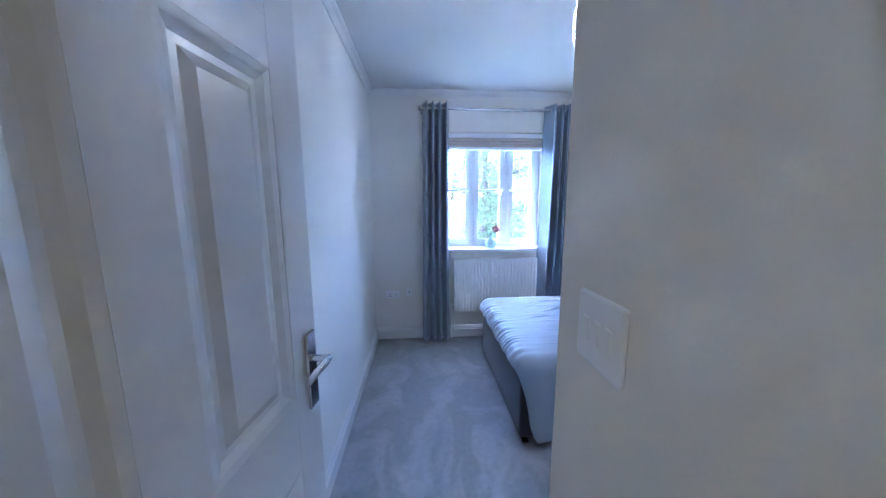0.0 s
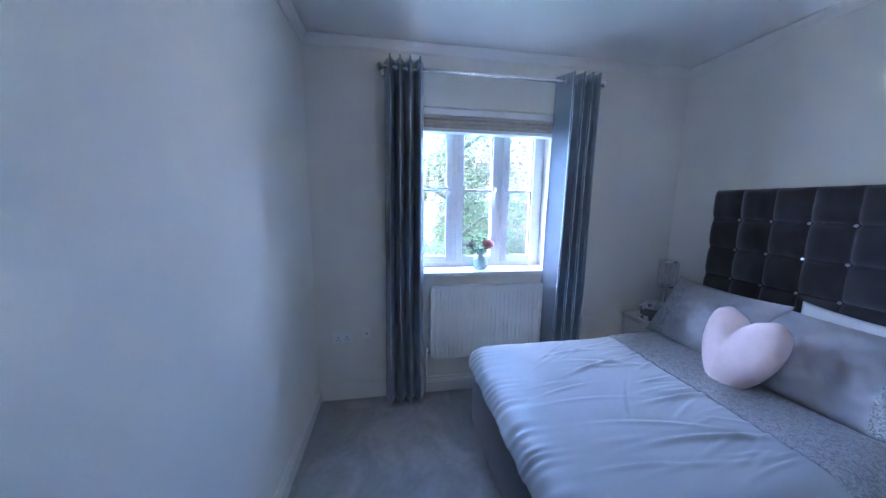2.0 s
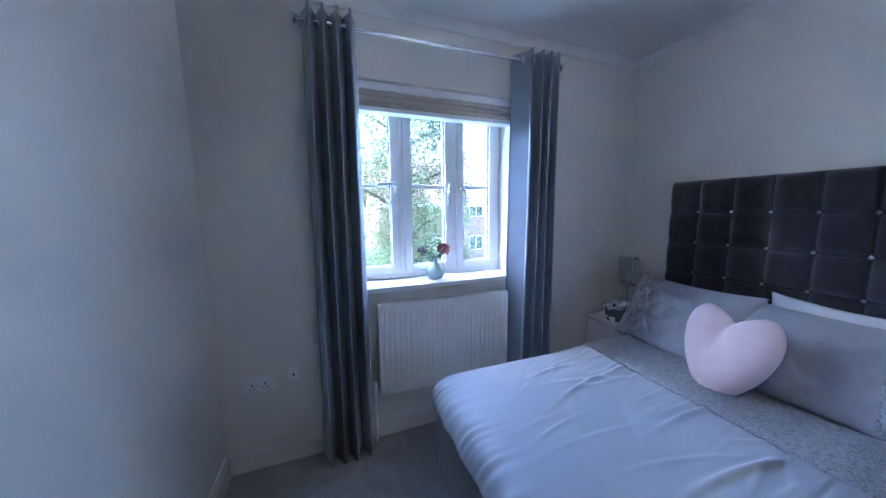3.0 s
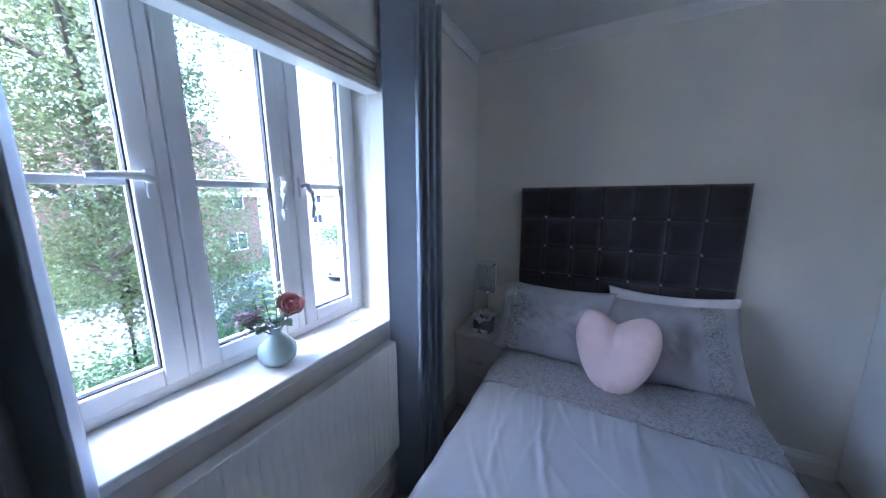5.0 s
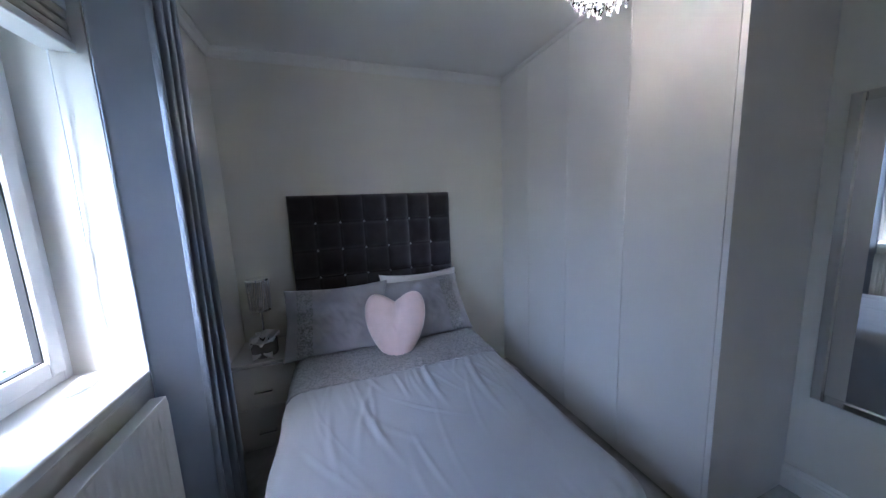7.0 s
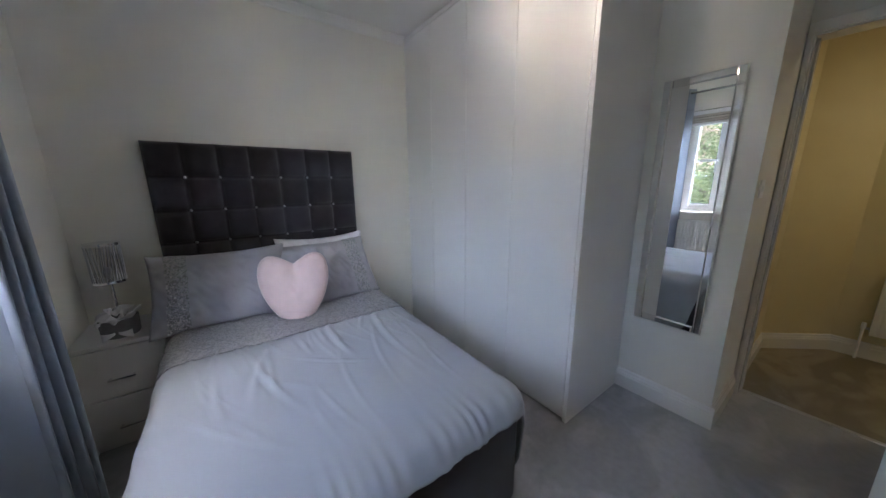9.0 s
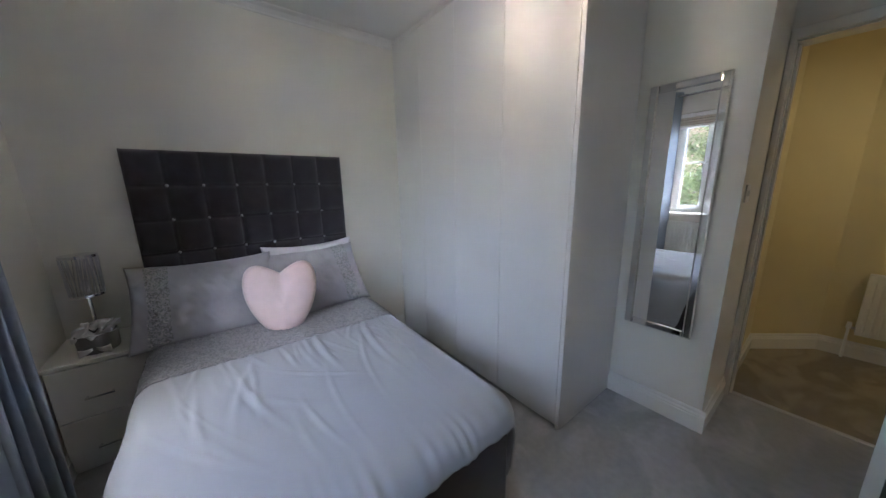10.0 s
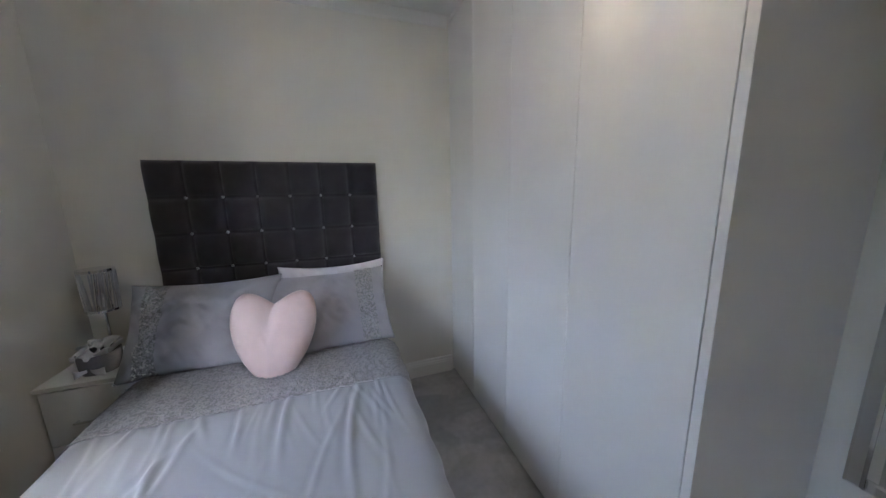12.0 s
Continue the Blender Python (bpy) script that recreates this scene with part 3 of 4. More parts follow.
def headboard_bed():
    t = thing("upholstered_bed", (0, 0, 0), "charcoal velvet upholstered bed with a button-tufted headboard", "bed")
    part("base", box(BX0, BX1, BY0, BY1, 0.035, 0.485, 0.025, 4), VELVET, t, smooth=40)
    for x in (BX0 + 0.09, BX1 - 0.12):
        for y in (BY0 + 0.09, BY1 - 0.09):
            part("foot", rod((x, y, 0), (x, y, 0.036), 0.022, 14), DARKEDGE, t)
    part("floor_rail", box(BX0 + 0.02, BX0 + 0.06, BY0 - 0.004, BY0 + 0.12, 0.001, 0.014, 0.003), CHROME, t, "thin chrome glide rail")
    # headboard: seven by four padded tiles, drawn in at the buttons
    y0, y1, z0, z1 = 1.911, 3.09, 0.36, 1.559
    cols = [y1 - 0.168 * (k + 1) for k in range(6)]
    rows = [1.364 - 0.194 * k for k in range(5)]
    ce = [y0] + sorted(cols) + [y1]
    re = [z0] + sorted(z for z in rows if z > z0 + 0.05) + [z1]

    def cell(v, edges):
        for a, b in zip(edges, edges[1:]):
            if v <= b:
                return min(v - a, b - v) / (b - a) * 2, a == edges[0] and (v - a) < (b - a) / 2, b == edges[-1] and (b - v) < (b - a) / 2
        return 0, False, True

    def f(u, v):
        y, z = y0 + (y1 - y0) * u, z0 + (z1 - z0) * v
        cu, ea, eb = cell(y, ce)
        cv, fa, fb = cell(z, re)
        pu = 1 - (1 - min(cu, 1)) ** 3 if not (ea or eb) else 1 - (1 - min(cu * 1.0, 1)) ** 6
        pv = 1 - (1 - min(cv, 1)) ** 3 if not (fa or fb) else 1 - (1 - min(cv * 1.0, 1)) ** 6
        puff = 0.036 * min(pu, 1) ** 0.6 * min(pv, 1) ** 0.6
        near = min((math.hypot(y - c, z - r) for c in cols for r in rows), default=1)
        puff -= 0.010 * math.exp(-(near / 0.016) ** 2)
        puff += 0.0025 * noise.noise((y * 16, z * 16, 3.1))
        return (2.758 - puff, y, z)
    part("headboard", sheet(150, 150, f), VELVET, t, smooth=180)
    part("headboard_body", box(2.757, 2.797, y0, y1, 0.0, z1, 0.008, 3), VELVET, t)
    stud = None
    for r in rows[:4]:
        for c in cols:
            if stud is None:
                stud = part("crystal_button", ball((0, 0, 0), (0.007, 0.0105, 0.0105), 1), STUD, t, "small faceted crystal button")
                stud.matrix_basis = Matrix.Translation((2.750, c, r))
                first = (c, r)
            else:
                like(stud, (0, c - first[0], r - first[1]), t)


headboard_bed()
m = thing("mattress", (0, 0, 0), "white mattress on the bed base", "mattress")
part("ticking", box(BX0 + 0.03, BX1 - 0.005, BY0 + 0.01, BY1 - 0.01, 0.486, 0.53, 0.04, 4), WHITE_COTTON, m, smooth=40)


def bed_top(x, y):
    """Height of the made bed's top; it rises a little towards the pillows."""
    return 0.555 + 0.012 * smoothstep(1.1, 2.2, x)


FOLDS = []
rnd = random.Random(21)
for k in range(34):
    # short pleats that fan out from under the band
    FOLDS.append((rnd.uniform(1.80, 2.03), rnd.uniform(BY0 + 0.03, BY1 - 0.03), rnd.gauss(0.05, 0.16), rnd.uniform(0.05, 0.15), rnd.uniform(0.006, 0.011), rnd.uniform(0.002, 0.007)))
for k in range(16):
    FOLDS.append((rnd.uniform(1.30, 1.75), rnd.uniform(BY0 + 0.1, BY1 - 0.1), rnd.gauss(0.2, 0.35), rnd.uniform(0.10, 0.22), rnd.uniform(0.006, 0.014), rnd.uniform(0.002, 0.007)))
FOLDS += [(1.74, 2.17, -0.10, 0.24, 0.013, 0.013), (1.66, 2.72, 0.22, 0.18, 0.012, 0.014), (1.60, 2.88, 0.10, 0.14, 0.012, 0.010), (1.86, 2.40, 0.0, 0.16, 0.012, 0.013)]


def wrinkle(x, y):
    h = 0.012 * noise.noise((x * 2.0, y * 2.6, 0.3)) + 0.0025 * noise.noise((x * 6.0, y * 8.0, 1.7))
    for fx, fy, a, ln, w, amp in FOLDS:
        dx, dy = x - fx, y - fy
        p, q = dx * math.cos(a) + dy * math.sin(a), -dx * math.sin(a) + dy * math.cos(a)
        q += 0.35 * p * p
        if abs(p) < 3 * ln and abs(q) < 4 * w:
            h += amp * math.exp(-(p / ln) ** 2) * (math.exp(-(q / w) ** 2) - 0.35 * math.exp(-((q - 1.9 * w) / w) ** 2))
    # gathers along the foot seam
    g = math.exp(-max(x - 1.03, 0) / 0.05)
    if g > 0.02:
        h += 0.006 * g * math.sin(y * 130 + 3 * math.sin(y * 17)) * (0.6 + 0.4 * math.sin(y * 41))
    return h


def draped(x0, x1, side, foot, lift=0.0, corner=0.115, deep=0.0):
    """Cloth laid over the bed from x0 (foot) to x1 (head). side and foot are the lengths that hang over the edges; deep moves it inwards."""
    ey0, ey1 = BY0 - 0.03, BY1 + 0.03
    fx = x0

    def f(u, v):
        X = (fx - foot) + (x1 - fx + foot) * u
        Y = (ey0 - side) + (ey1 - ey0 + 2 * side) * v
        # nearest place inside the rounded outline of the bed's top
        qx = max(X, fx + corner) if foot else X
        qy = min(max(Y, ey0 + corner), ey1 - corner)
        dx, dy = X - qx, Y - qy
        d = math.hypot(dx, dy)
        over = max(d - corner, 0.0)
        if foot and d > 1e-6:
            lap = smoothstep(-0.05 if dy < 0 else -0.02, 0.12 if dy < 0 else 0.26, qx + dx / d * min(d, corner) - fx)
            over = min(over, foot + (side - foot) * abs(dy / d) ** 2 * lap)
        if d > 1e-6:
            nx, ny = dx / d, dy / d
        else:
            nx = ny = 0.0
        px, py = (X, Y) if d <= corner else (qx + nx * corner, qy + ny * corner)
        z = bed_top(px, py) + lift + wrinkle(px, py) * (1 - 0.6 * min(over / 0.1, 1))
        # soft shoulder, then a hanging skirt with folds
        r = min(d / corner, 1.0)
        z -= 0.035 * r ** 4
        if over:
            along = px * 1.0 - py * 1.3
            fold = 0.014 * math.sin(along * 26 + 1.4 * math.sin(along * 7)) * min(over / 0.15, 1)
            out = 0.028 * (1 - math.exp(-over / 0.03)) + fold
            px, py = px + nx * out, py + ny * out
            z -= max(over - 0.012, 0.0) + 0.012 * min(over / 0.012, 1)
        px, py, z = px - nx * deep * (d > corner), py - ny * deep * (d > corner), z - deep * (d <= corner) - deep * 0.3 * (d > corner)
        return (px, py, max(z, 0.015 + deep))
    return f


def duvet():
    t = thing("duvet", (0, 0, 0), "pale silver-grey satin duvet draped over the bed", "duvet")
    part("cover", cloth(230, 290, draped(1.005, 2.32, 0.46, 0.045), draped(1.005, 2.32, 0.46, 0.045, deep=0.012)), SATIN, t, smooth=180)
    # embroidered band near the pillows
    f = draped(1.98, 2.34, 0.445, 0.0, 0.008)
    band = part("embroidered_band", cloth(40, 160, f, draped(1.98, 2.34, 0.445, 0.0, 0.004)), EMBROIDERY, t, "silver embroidered and sequinned band", smooth=180)
    rnd = random.Random(5)
    verts, faces = [], []
    for k in range(2400):
        u, v = rnd.random(), rnd.random()
        p = Vector(f(u, v))
        n = (Vector(f(min(u + 0.02, 1), v)) - p).cross(Vector(f(u, min(v + 0.01, 1))) - p)
        n = n.normalized() if n.length else Vector((0, 0, 1))
        n = (n if n.z >= -0.2 else -n)
        n = (n + 0.45 * Vector((rnd.uniform(-1, 1), rnd.uniform(-1, 1), rnd.uniform(-1, 1)))).normalized()
        mm = n.to_track_quat("Z", "Y").to_matrix()
        r = rnd.uniform(0.0024, 0.0050) if k % 9 else rnd.uniform(0.0048, 0.0062)
        b = len(verts)
        for q in range(6):
            verts.append(p + Vector((0, 0, 0.0045)) + mm @ Vector((r * math.cos(q * 1.0472), r * math.sin(q * 1.0472), 0)))
        faces.append(tuple(range(b, b + 6)))
    me = bpy.data.meshes.new("sequin_scatter")
    me.from_pydata([tuple(v) for v in verts], [], faces)
    me.materials.append(SEQUIN)
    sq = new("sequin_scatter", me)
    sq.parent = band
    tagged(sq, "scattered silver sequins", kind="stuff")


duvet()


def pillow_shape(w, h, th, seed, sag=0.0):
    """A stuffed pillow standing in its own axes: width along y, height along z, thickness along x."""
    bm = bmesh.new()
    n, k = 56, 40
    for side in (-1, 1):
        g = []
        for i in range(n + 1):
            row = []
            for j in range(k + 1):
                a, b = 2 * i / n - 1, 2 * j / k - 1
                puff = max((1 - abs(a) ** 2.6) * (1 - abs(b) ** 2.6), 0) ** 0.55
                ya = a * w / 2 * (1 - 0.06 * (1 - abs(b) ** 2)) * (1 + 0.0)
                zb = h / 2 + b * h / 2 * (1 - 0.05 * (1 - abs(a) ** 2)) - sag * (1 - a * a) * (b > 0) * b
                wr = 0.034 * noise.noise((ya * 5 + seed, zb * 5, side * 2.0)) + 0.020 * noise.noise((ya * 15 + zb * 10, zb * 12 + seed, 4.0)) + 0.010 * noise.noise((ya * 34 - zb * 22, zb * 20 + seed, 9.0))
                row.append(bm.verts.new((side * th / 2 * puff + wr * puff, ya, zb)))
            g.append(row)
        for i in range(n):
            for j in range(k):
                bm.faces.new((g[i][j], g[i + 1][j], g[i + 1][j + 1], g[i][j + 1]))
    bmesh.ops.remove_doubles(bm, verts=bm.verts, dist=0.0008)
    return bm


def place(t, at, ry, rz=0.0):
    t.matrix_world = pose(*at, 0, ry, rz)


def bed_pillow(at, tilt, turn, seed, band_side):
    t = thing("pillow", at, "grey satin pillow with a sequinned band leaning on the headboard", "pillow", "pillows on the bed")
    w, h, th = 0.67, 0.46, 0.19
    part("case", pillow_shape(w, h, th, seed, 0.012), PILLOW, t, smooth=180)

    def f(u, v):
        a, b = band_side * (0.47 + 0.30 * u), (2 * v - 1) * 0.97
        puff = max((1 - abs(a) ** 2.6) * (1 - abs(b) ** 2.6), 0) ** 0.55
        ya = a * w / 2 * (1 - 0.06 * (1 - abs(b) ** 2))
        zb = h / 2 + b * h / 2 * (1 - 0.05 * (1 - abs(a) ** 2)) - 0.012 * (1 - a * a) * (b > 0) * b
        wr = 0.034 * noise.noise((ya * 5 + seed, zb * 5, -2.0)) + 0.020 * noise.noise((ya * 15 + zb * 10, zb * 12 + seed, 4.0)) + 0.010 * noise.noise((ya * 34 - zb * 22, zb * 20 + seed, 9.0))
        return (-th / 2 * puff + wr * puff - 0.004, ya, zb)
    band = part("sequin_band", sheet(16, 40, f), EMBROIDERY, t, "silver sequinned band", smooth=180)
    rnd = random.Random(seed)
    verts, faces = [], []
    for k in range(260):
        p = Vector(f(rnd.random(), rnd.random())) + Vector((-0.003, 0, 0))
        n = Vector((-1, rnd.uniform(-0.5, 0.5), rnd.uniform(-0.5, 0.5))).normalized()
        mm = n.to_track_quat("Z", "Y").to_matrix()
        r, b = rnd.uniform(0.0022, 0.0046) if k % 6 else rnd.uniform(0.0046, 0.0060), len(verts)
        verts += [tuple(p + mm @ Vector((r * math.cos(q * 1.0472), r * math.sin(q * 1.0472), 0))) for q in range(6)]
        faces.append(tuple(range(b, b + 6)))
    me = bpy.data.meshes.new("sequin_scatter")
    me.from_pydata(verts, [], faces)
    me.materials.append(SEQUIN)
    sq = new("sequin_scatter", me)
    sq.parent = band
    tagged(sq, "scattered silver sequins", kind="stuff")
    place(t, at, tilt, turn)


bed_pillow((2.36, 2.825, 0.548), 31, -3, 1.0, 1)
bed_pillow((2.36, 2.235, 0.548), 36, 4, 7.0, -1)
t = thing("pillow", (0, 0, 0), "plain white pillow propped behind the grey one", "pillow", "pillows on the bed")
part("case", pillow_shape(0.62, 0.42, 0.14, 3.0, 0.02), WHITE_COTTON, t, smooth=180)
place(t, (2.60, 2.205, 0.55), 14, 2)


def heart_cushion():
    t = thing("heart_cushion", (0, 0, 0), "blush pink plush heart-shaped cushion leaning on the pillows", "cushion")
    bm = bmesh.new()
    n, rings = 72, 12
    outline = []
    for k in range(n):
        a = 2 * math.pi * k / n
        outline.append((16 * math.copysign(abs(math.sin(a)) ** 1.75, math.sin(a)), 13.5 * math.cos(a) - 4.2 * math.cos(2 * a) - 1.6 * math.cos(3 * a) - 0.2 * math.cos(4 * a) + 0.4))
    sc = 0.378 / 32
    for side in (-1, 1):
        prev = None
        centre = None
        for r in range(rings + 1):
            q = r / rings
            th = 0.090 * math.sqrt(max(1 - q ** 2.6, 0))
            row = []
            if r == 0:
                centre = bm.verts.new((side * th * 0.92, 0, 0.21))
            else:
                for ox, oz in outline:
                    dip = 0.022 * math.exp(-((ox * sc * q) / 0.035) ** 2) * smoothstep(-0.02, 0.10, (oz * sc) * q)
                    y, zz = ox * sc * q, 0.21 + (oz + 1.0) * sc * q * 1.38
                    row.append(bm.verts.new((side * max(th - dip, 0.0) + 0.004 * noise.noise((y * 14, zz * 14, side)) * (1 - q), y, zz)))
                for k in range(n):
                    if prev is None:
                        bm.faces.new((centre, row[k], row[(k + 1) % n]))
                    else:
                        bm.faces.new((prev[k], row[k], row[(k + 1) % n], prev[(k + 1) % n]))
                prev = row
    bmesh.ops.remove_doubles(bm, verts=bm.verts, dist=0.0006)
    part("plush_body", bm, PINK, t, smooth=180)
    place(t, (2.205, 2.495, 0.520), 17, -10)


heart_cushion()


# ---- bedside table and what stands on it ----
def bedside_table():
    x0, x1, y0, y1, h = 2.425, 2.79, 3.105, 3.44, 0.570
    t = thing("bedside_table", (0, 0, 0), "white two-drawer bedside table beside the bed", "bedside table")
    bm = box(x0 + 0.018, x1, y0, y0 + 0.016, 0, h - 0.021)
    box(x0 + 0.018, x1, y1 - 0.016, y1, 0, h - 0.021, bm=bm)
    box(x0 + 0.03, x1, y0 + 0.016, y1 - 0.016, 0.02, 0.05, bm=bm)
    box(x1 - 0.008, x1, y0 + 0.016, y1 - 0.016, 0.05, h - 0.021, bm=bm)
    part("body", bm, CABINET, t)
    part("top", box(x0 - 0.008, x1 + 0.003, y0 - 0.008, y1 + 0.008, h - 0.02, h, 0.003), CABINET, t)
    for z0, z1 in ((0.284, 0.542), (0.024, 0.278)):
        d = part("drawer", box(x0, x0 + 0.017, y0 + 0.003, y1 - 0.003, z0, z1, 0.002), CABINET, t)
        zc = z1 - 0.155
        hd = part("handle", box(x0 - 0.024, x0 - 0.017, 3.285 - 0.05, 3.285 + 0.05, zc - 0.005, zc + 0.005, 0.002), CHROME, d, "slim chrome bar handle")
        for s in (-0.042, 0.042):
            part("handle_post", box(x0 - 0.018, x0, 3.285 + s - 0.004, 3.285 + s + 0.004, zc - 0.004, zc + 0.004), CHROME, d)
    part("plinth", box(x0 + 0.018, x0 + 0.030, y0 + 0.016, y1 - 0.016, 0, 0.022), CABINET, t)


bedside_table()


def table_lamp(x, y, z):
    t = thing("table_lamp", (x, y, z), "small chrome table lamp with a beaded crystal shade", "table lamp")
    part("base", lathe([(0.001, 0), (0.05, 0), (0.05, 0.006), (0.042, 0.011), (0.012, 0.016), (0.001, 0.016)], 28), CHROME, t, smooth=40)
    part("stem", rod((0, 0, 0.012), (0, 0, 0.24), 0.007, 14), CHROME, t, smooth=40)
    sh = part("shade", lathe([(0.060, 0.25), (0.063, 0.25), (0.063, 0.262), (0.060, 0.262)], 36), CHROME, t, "shade of chrome rings and crystal strands", smooth=40)
    part("rim", lathe([(0.063, 0.448), (0.067, 0.448), (0.067, 0.462), (0.063, 0.462)], 36), CHROME, sh, smooth=40)
    rnd = random.Random(4)
    for k in range(30):
        a = 2 * math.pi * k / 30
        b = a + rnd.uniform(-0.34, 0.34)
        part("strand", rod((0.0615 * math.cos(a), 0.0615 * math.sin(a), 0.26), (0.065 * math.cos(b), 0.065 * math.sin(b), 0.45), 0.0028, 6),
             STEEL if k % 4 else CRYSTAL, sh)
    for k in range(3):
        a = 2 * math.pi * k / 3
        part("spoke", rod((0, 0, 0.24), (0.061 * math.cos(a), 0.061 * math.sin(a), 0.257), 0.0022, 6), CHROME, t)
    part("bulb", ball((0, 0, 0.30), (0.02, 0.02, 0.036), 2), WHITE_COTTON, t, "unlit white bulb", smooth=180)


table_lamp(2.665, 3.300, 0.570)


def ribbon_pot(x, y, z):
    t = thing("trinket_pot", (x, y, z), "grey pot tied with a white bow and white paper petals", "pot")
    part("bowl", lathe([(0.001, 0), (0.068, 0), (0.073, 0.01), (0.076, 0.092), (0.070, 0.092), (0.066, 0.02), (0.001, 0.015)], 30), mat("grey_felt", (0.23, 0.23, 0.25), 0.8, 0.06, 30, 0.3, 300), t, smooth=40)
    for k in range(7):
        a = 0.9 * k + 0.4

        def f(u, v, a=a, k=k):
            r = 0.028 + 0.062 * u
            s = (v - 0.5) * 0.075 * math.sin(math.pi * min(u * 0.8 + 0.2, 1))
            return (r * math.cos(a) - s * math.sin(a), r * math.sin(a) + s * math.cos(a), 0.102 + 0.02 * math.sin(u * 3 + k) + 0.012 * math.cos(v * 6))
        part("petal", sheet(6, 6, f, 0.001), WHITE_COTTON, t, "white paper petal", smooth=180)
    for s in (-1, 1):
        def f(u, v, s=s):
            return (-0.079 - 0.012 * math.sin(math.pi * u), s * (0.006 + 0.05 * u), 0.032 + (v - 0.5) * (0.012 + 0.03 * u) - 0.012 * u)
        part("ribbon", sheet(6, 4, f, 0.001), WHITE_COTTON, t, "white satin ribbon", smooth=180)


ribbon_pot(2.535, 3.275, 0.570)


# ---- fitted wardrobe ----
def wardrobe():
    x0, x1, yf, yb = 1.148, XR - 0.003, 1.392, YM + 0.003
    t = thing("fitted_wardrobe", (0, 0, 0), "white full-height fitted wardrobe with plain doors", "wardrobe")
    part("end_panel", box(x0, x0 + 0.022, yb, yf + 0.004, 0.0, TOP - 0.003, 0.0015), CABINET, t)
    part("carcass", box(x0 + 0.024, x1, yb, yf - 0.024, 0.0, TOP - 0.004), CABINET, t)
    part("plinth", box(x0 + 0.023, x1, yf - 0.05, yf - 0.02, 0.0, 0.018), CABINET, t)
    edges = [x0 + 0.025, 1.60, 2.015, 2.42, x1]
    for a, b in zip(edges, edges[1:]):
        part("door", box(a + 0.0015, b - 0.0015, yf - 0.020, yf, 0.022, TOP - 0.034, 0.0015), CABINET, t)
    part("scribe", box(x0 + 0.023, x1, yf - 0.022, yf + 0.002, TOP - 0.03, TOP - 0.003), CABINET, t)


wardrobe()


# ---- long mirror ----
def wall_mirror():
    x0, x1, z0, z1, y = 0.766, 1.088, 0.508, 1.815, YM
    t = thing("wall_mirror", (0, 0, 0), "tall narrow mirror with a silver mirrored border on the wall", "mirror")
    part("backing", box(x0 + 0.004, x1 - 0.004, y + 0.0005, y + 0.012, z0 + 0.004, z1 - 0.004), DARKEDGE, t)
    part("glass", box(x0 + 0.036, x1 - 0.036, y + 0.012, y + 0.0155, z0 + 0.036, z1 - 0.036, 0.0), MIRROR, t)

    def strip(a, b, c, d, yo):
        bm = bmesh.new()
        e = 0.007
        pts = [(a, c, 0.0), (b, c, 0.0), (b, d, 0.0), (a, d, 0.0)]
        ins = [(a + e, c + e, 0.005), (b - e, c + e, 0.005), (b - e, d - e, 0.005), (a + e, d - e, 0.005)]
        low = [bm.verts.new((p[0], yo + 0.002, p[1])) for p in pts]
        hi = [bm.verts.new((p[0], yo + 0.007, p[1])) for p in ins]
        base = [bm.verts.new((p[0], yo, p[1])) for p in pts]
        for k in range(4):
            q = (k + 1) % 4
            bm.faces.new((low[k], low[q], hi[q], hi[k]))
            bm.faces.new((base[k], base[q], low[q], low[k]))
        bm.faces.new(hi), bm.faces.new(base)
        part("frame_strip", bm, BEVEL, t, "bevelled mirror strip")
    yo = y + 0.0125
    strip(x0, x0 + 0.038, z0, z1, yo + 0.003)
    strip(x1 - 0.038, x1, z0, z1, yo + 0.003)
    strip(x0 + 0.039, x1 - 0.039, z1 - 0.038, z1, yo + 0.003)
    strip(x0 + 0.039, x1 - 0.039, z0, z0 + 0.038, yo + 0.003)


wall_mirror()


# ---- sockets ----
def socket(x, z, w, label):
    t = thing("wall_socket", (x, YW, z), label, "socket")
    part("plate", box(-w / 2, w / 2, -0.009, 0, -0.043, 0.043, 0.004), UPVC, t)
    n = 2 if w > 0.1 else 0
    for k in range(n):
        cx = (k - 0.5) * 0.06
        part("rocker", box(cx - 0.006, cx + 0.006, -0.013, -0.008, 0.012, 0.030, 0.002), UPVC, t)
        part("pin_hole", box(cx - 0.003, cx + 0.003, -0.0095, -0.0085, -0.008, 0.004), RUBBER, t)
        for s in (-0.011, 0.011):
            part("pin_hole", box(cx + s - 0.004, cx + s + 0.004, -0.0095, -0.0085, -0.024, -0.019), RUBBER, t)
    if not n:
        part("aerial_hole", rod((0, -0.012, 0), (0, -0.008, 0), 0.006, 12), RUBBER, t)


socket(0.168, 0.485, 0.146, "white double wall socket near the corner")
socket(0.338, 0.505, 0.06, "small white aerial socket beside the curtain")


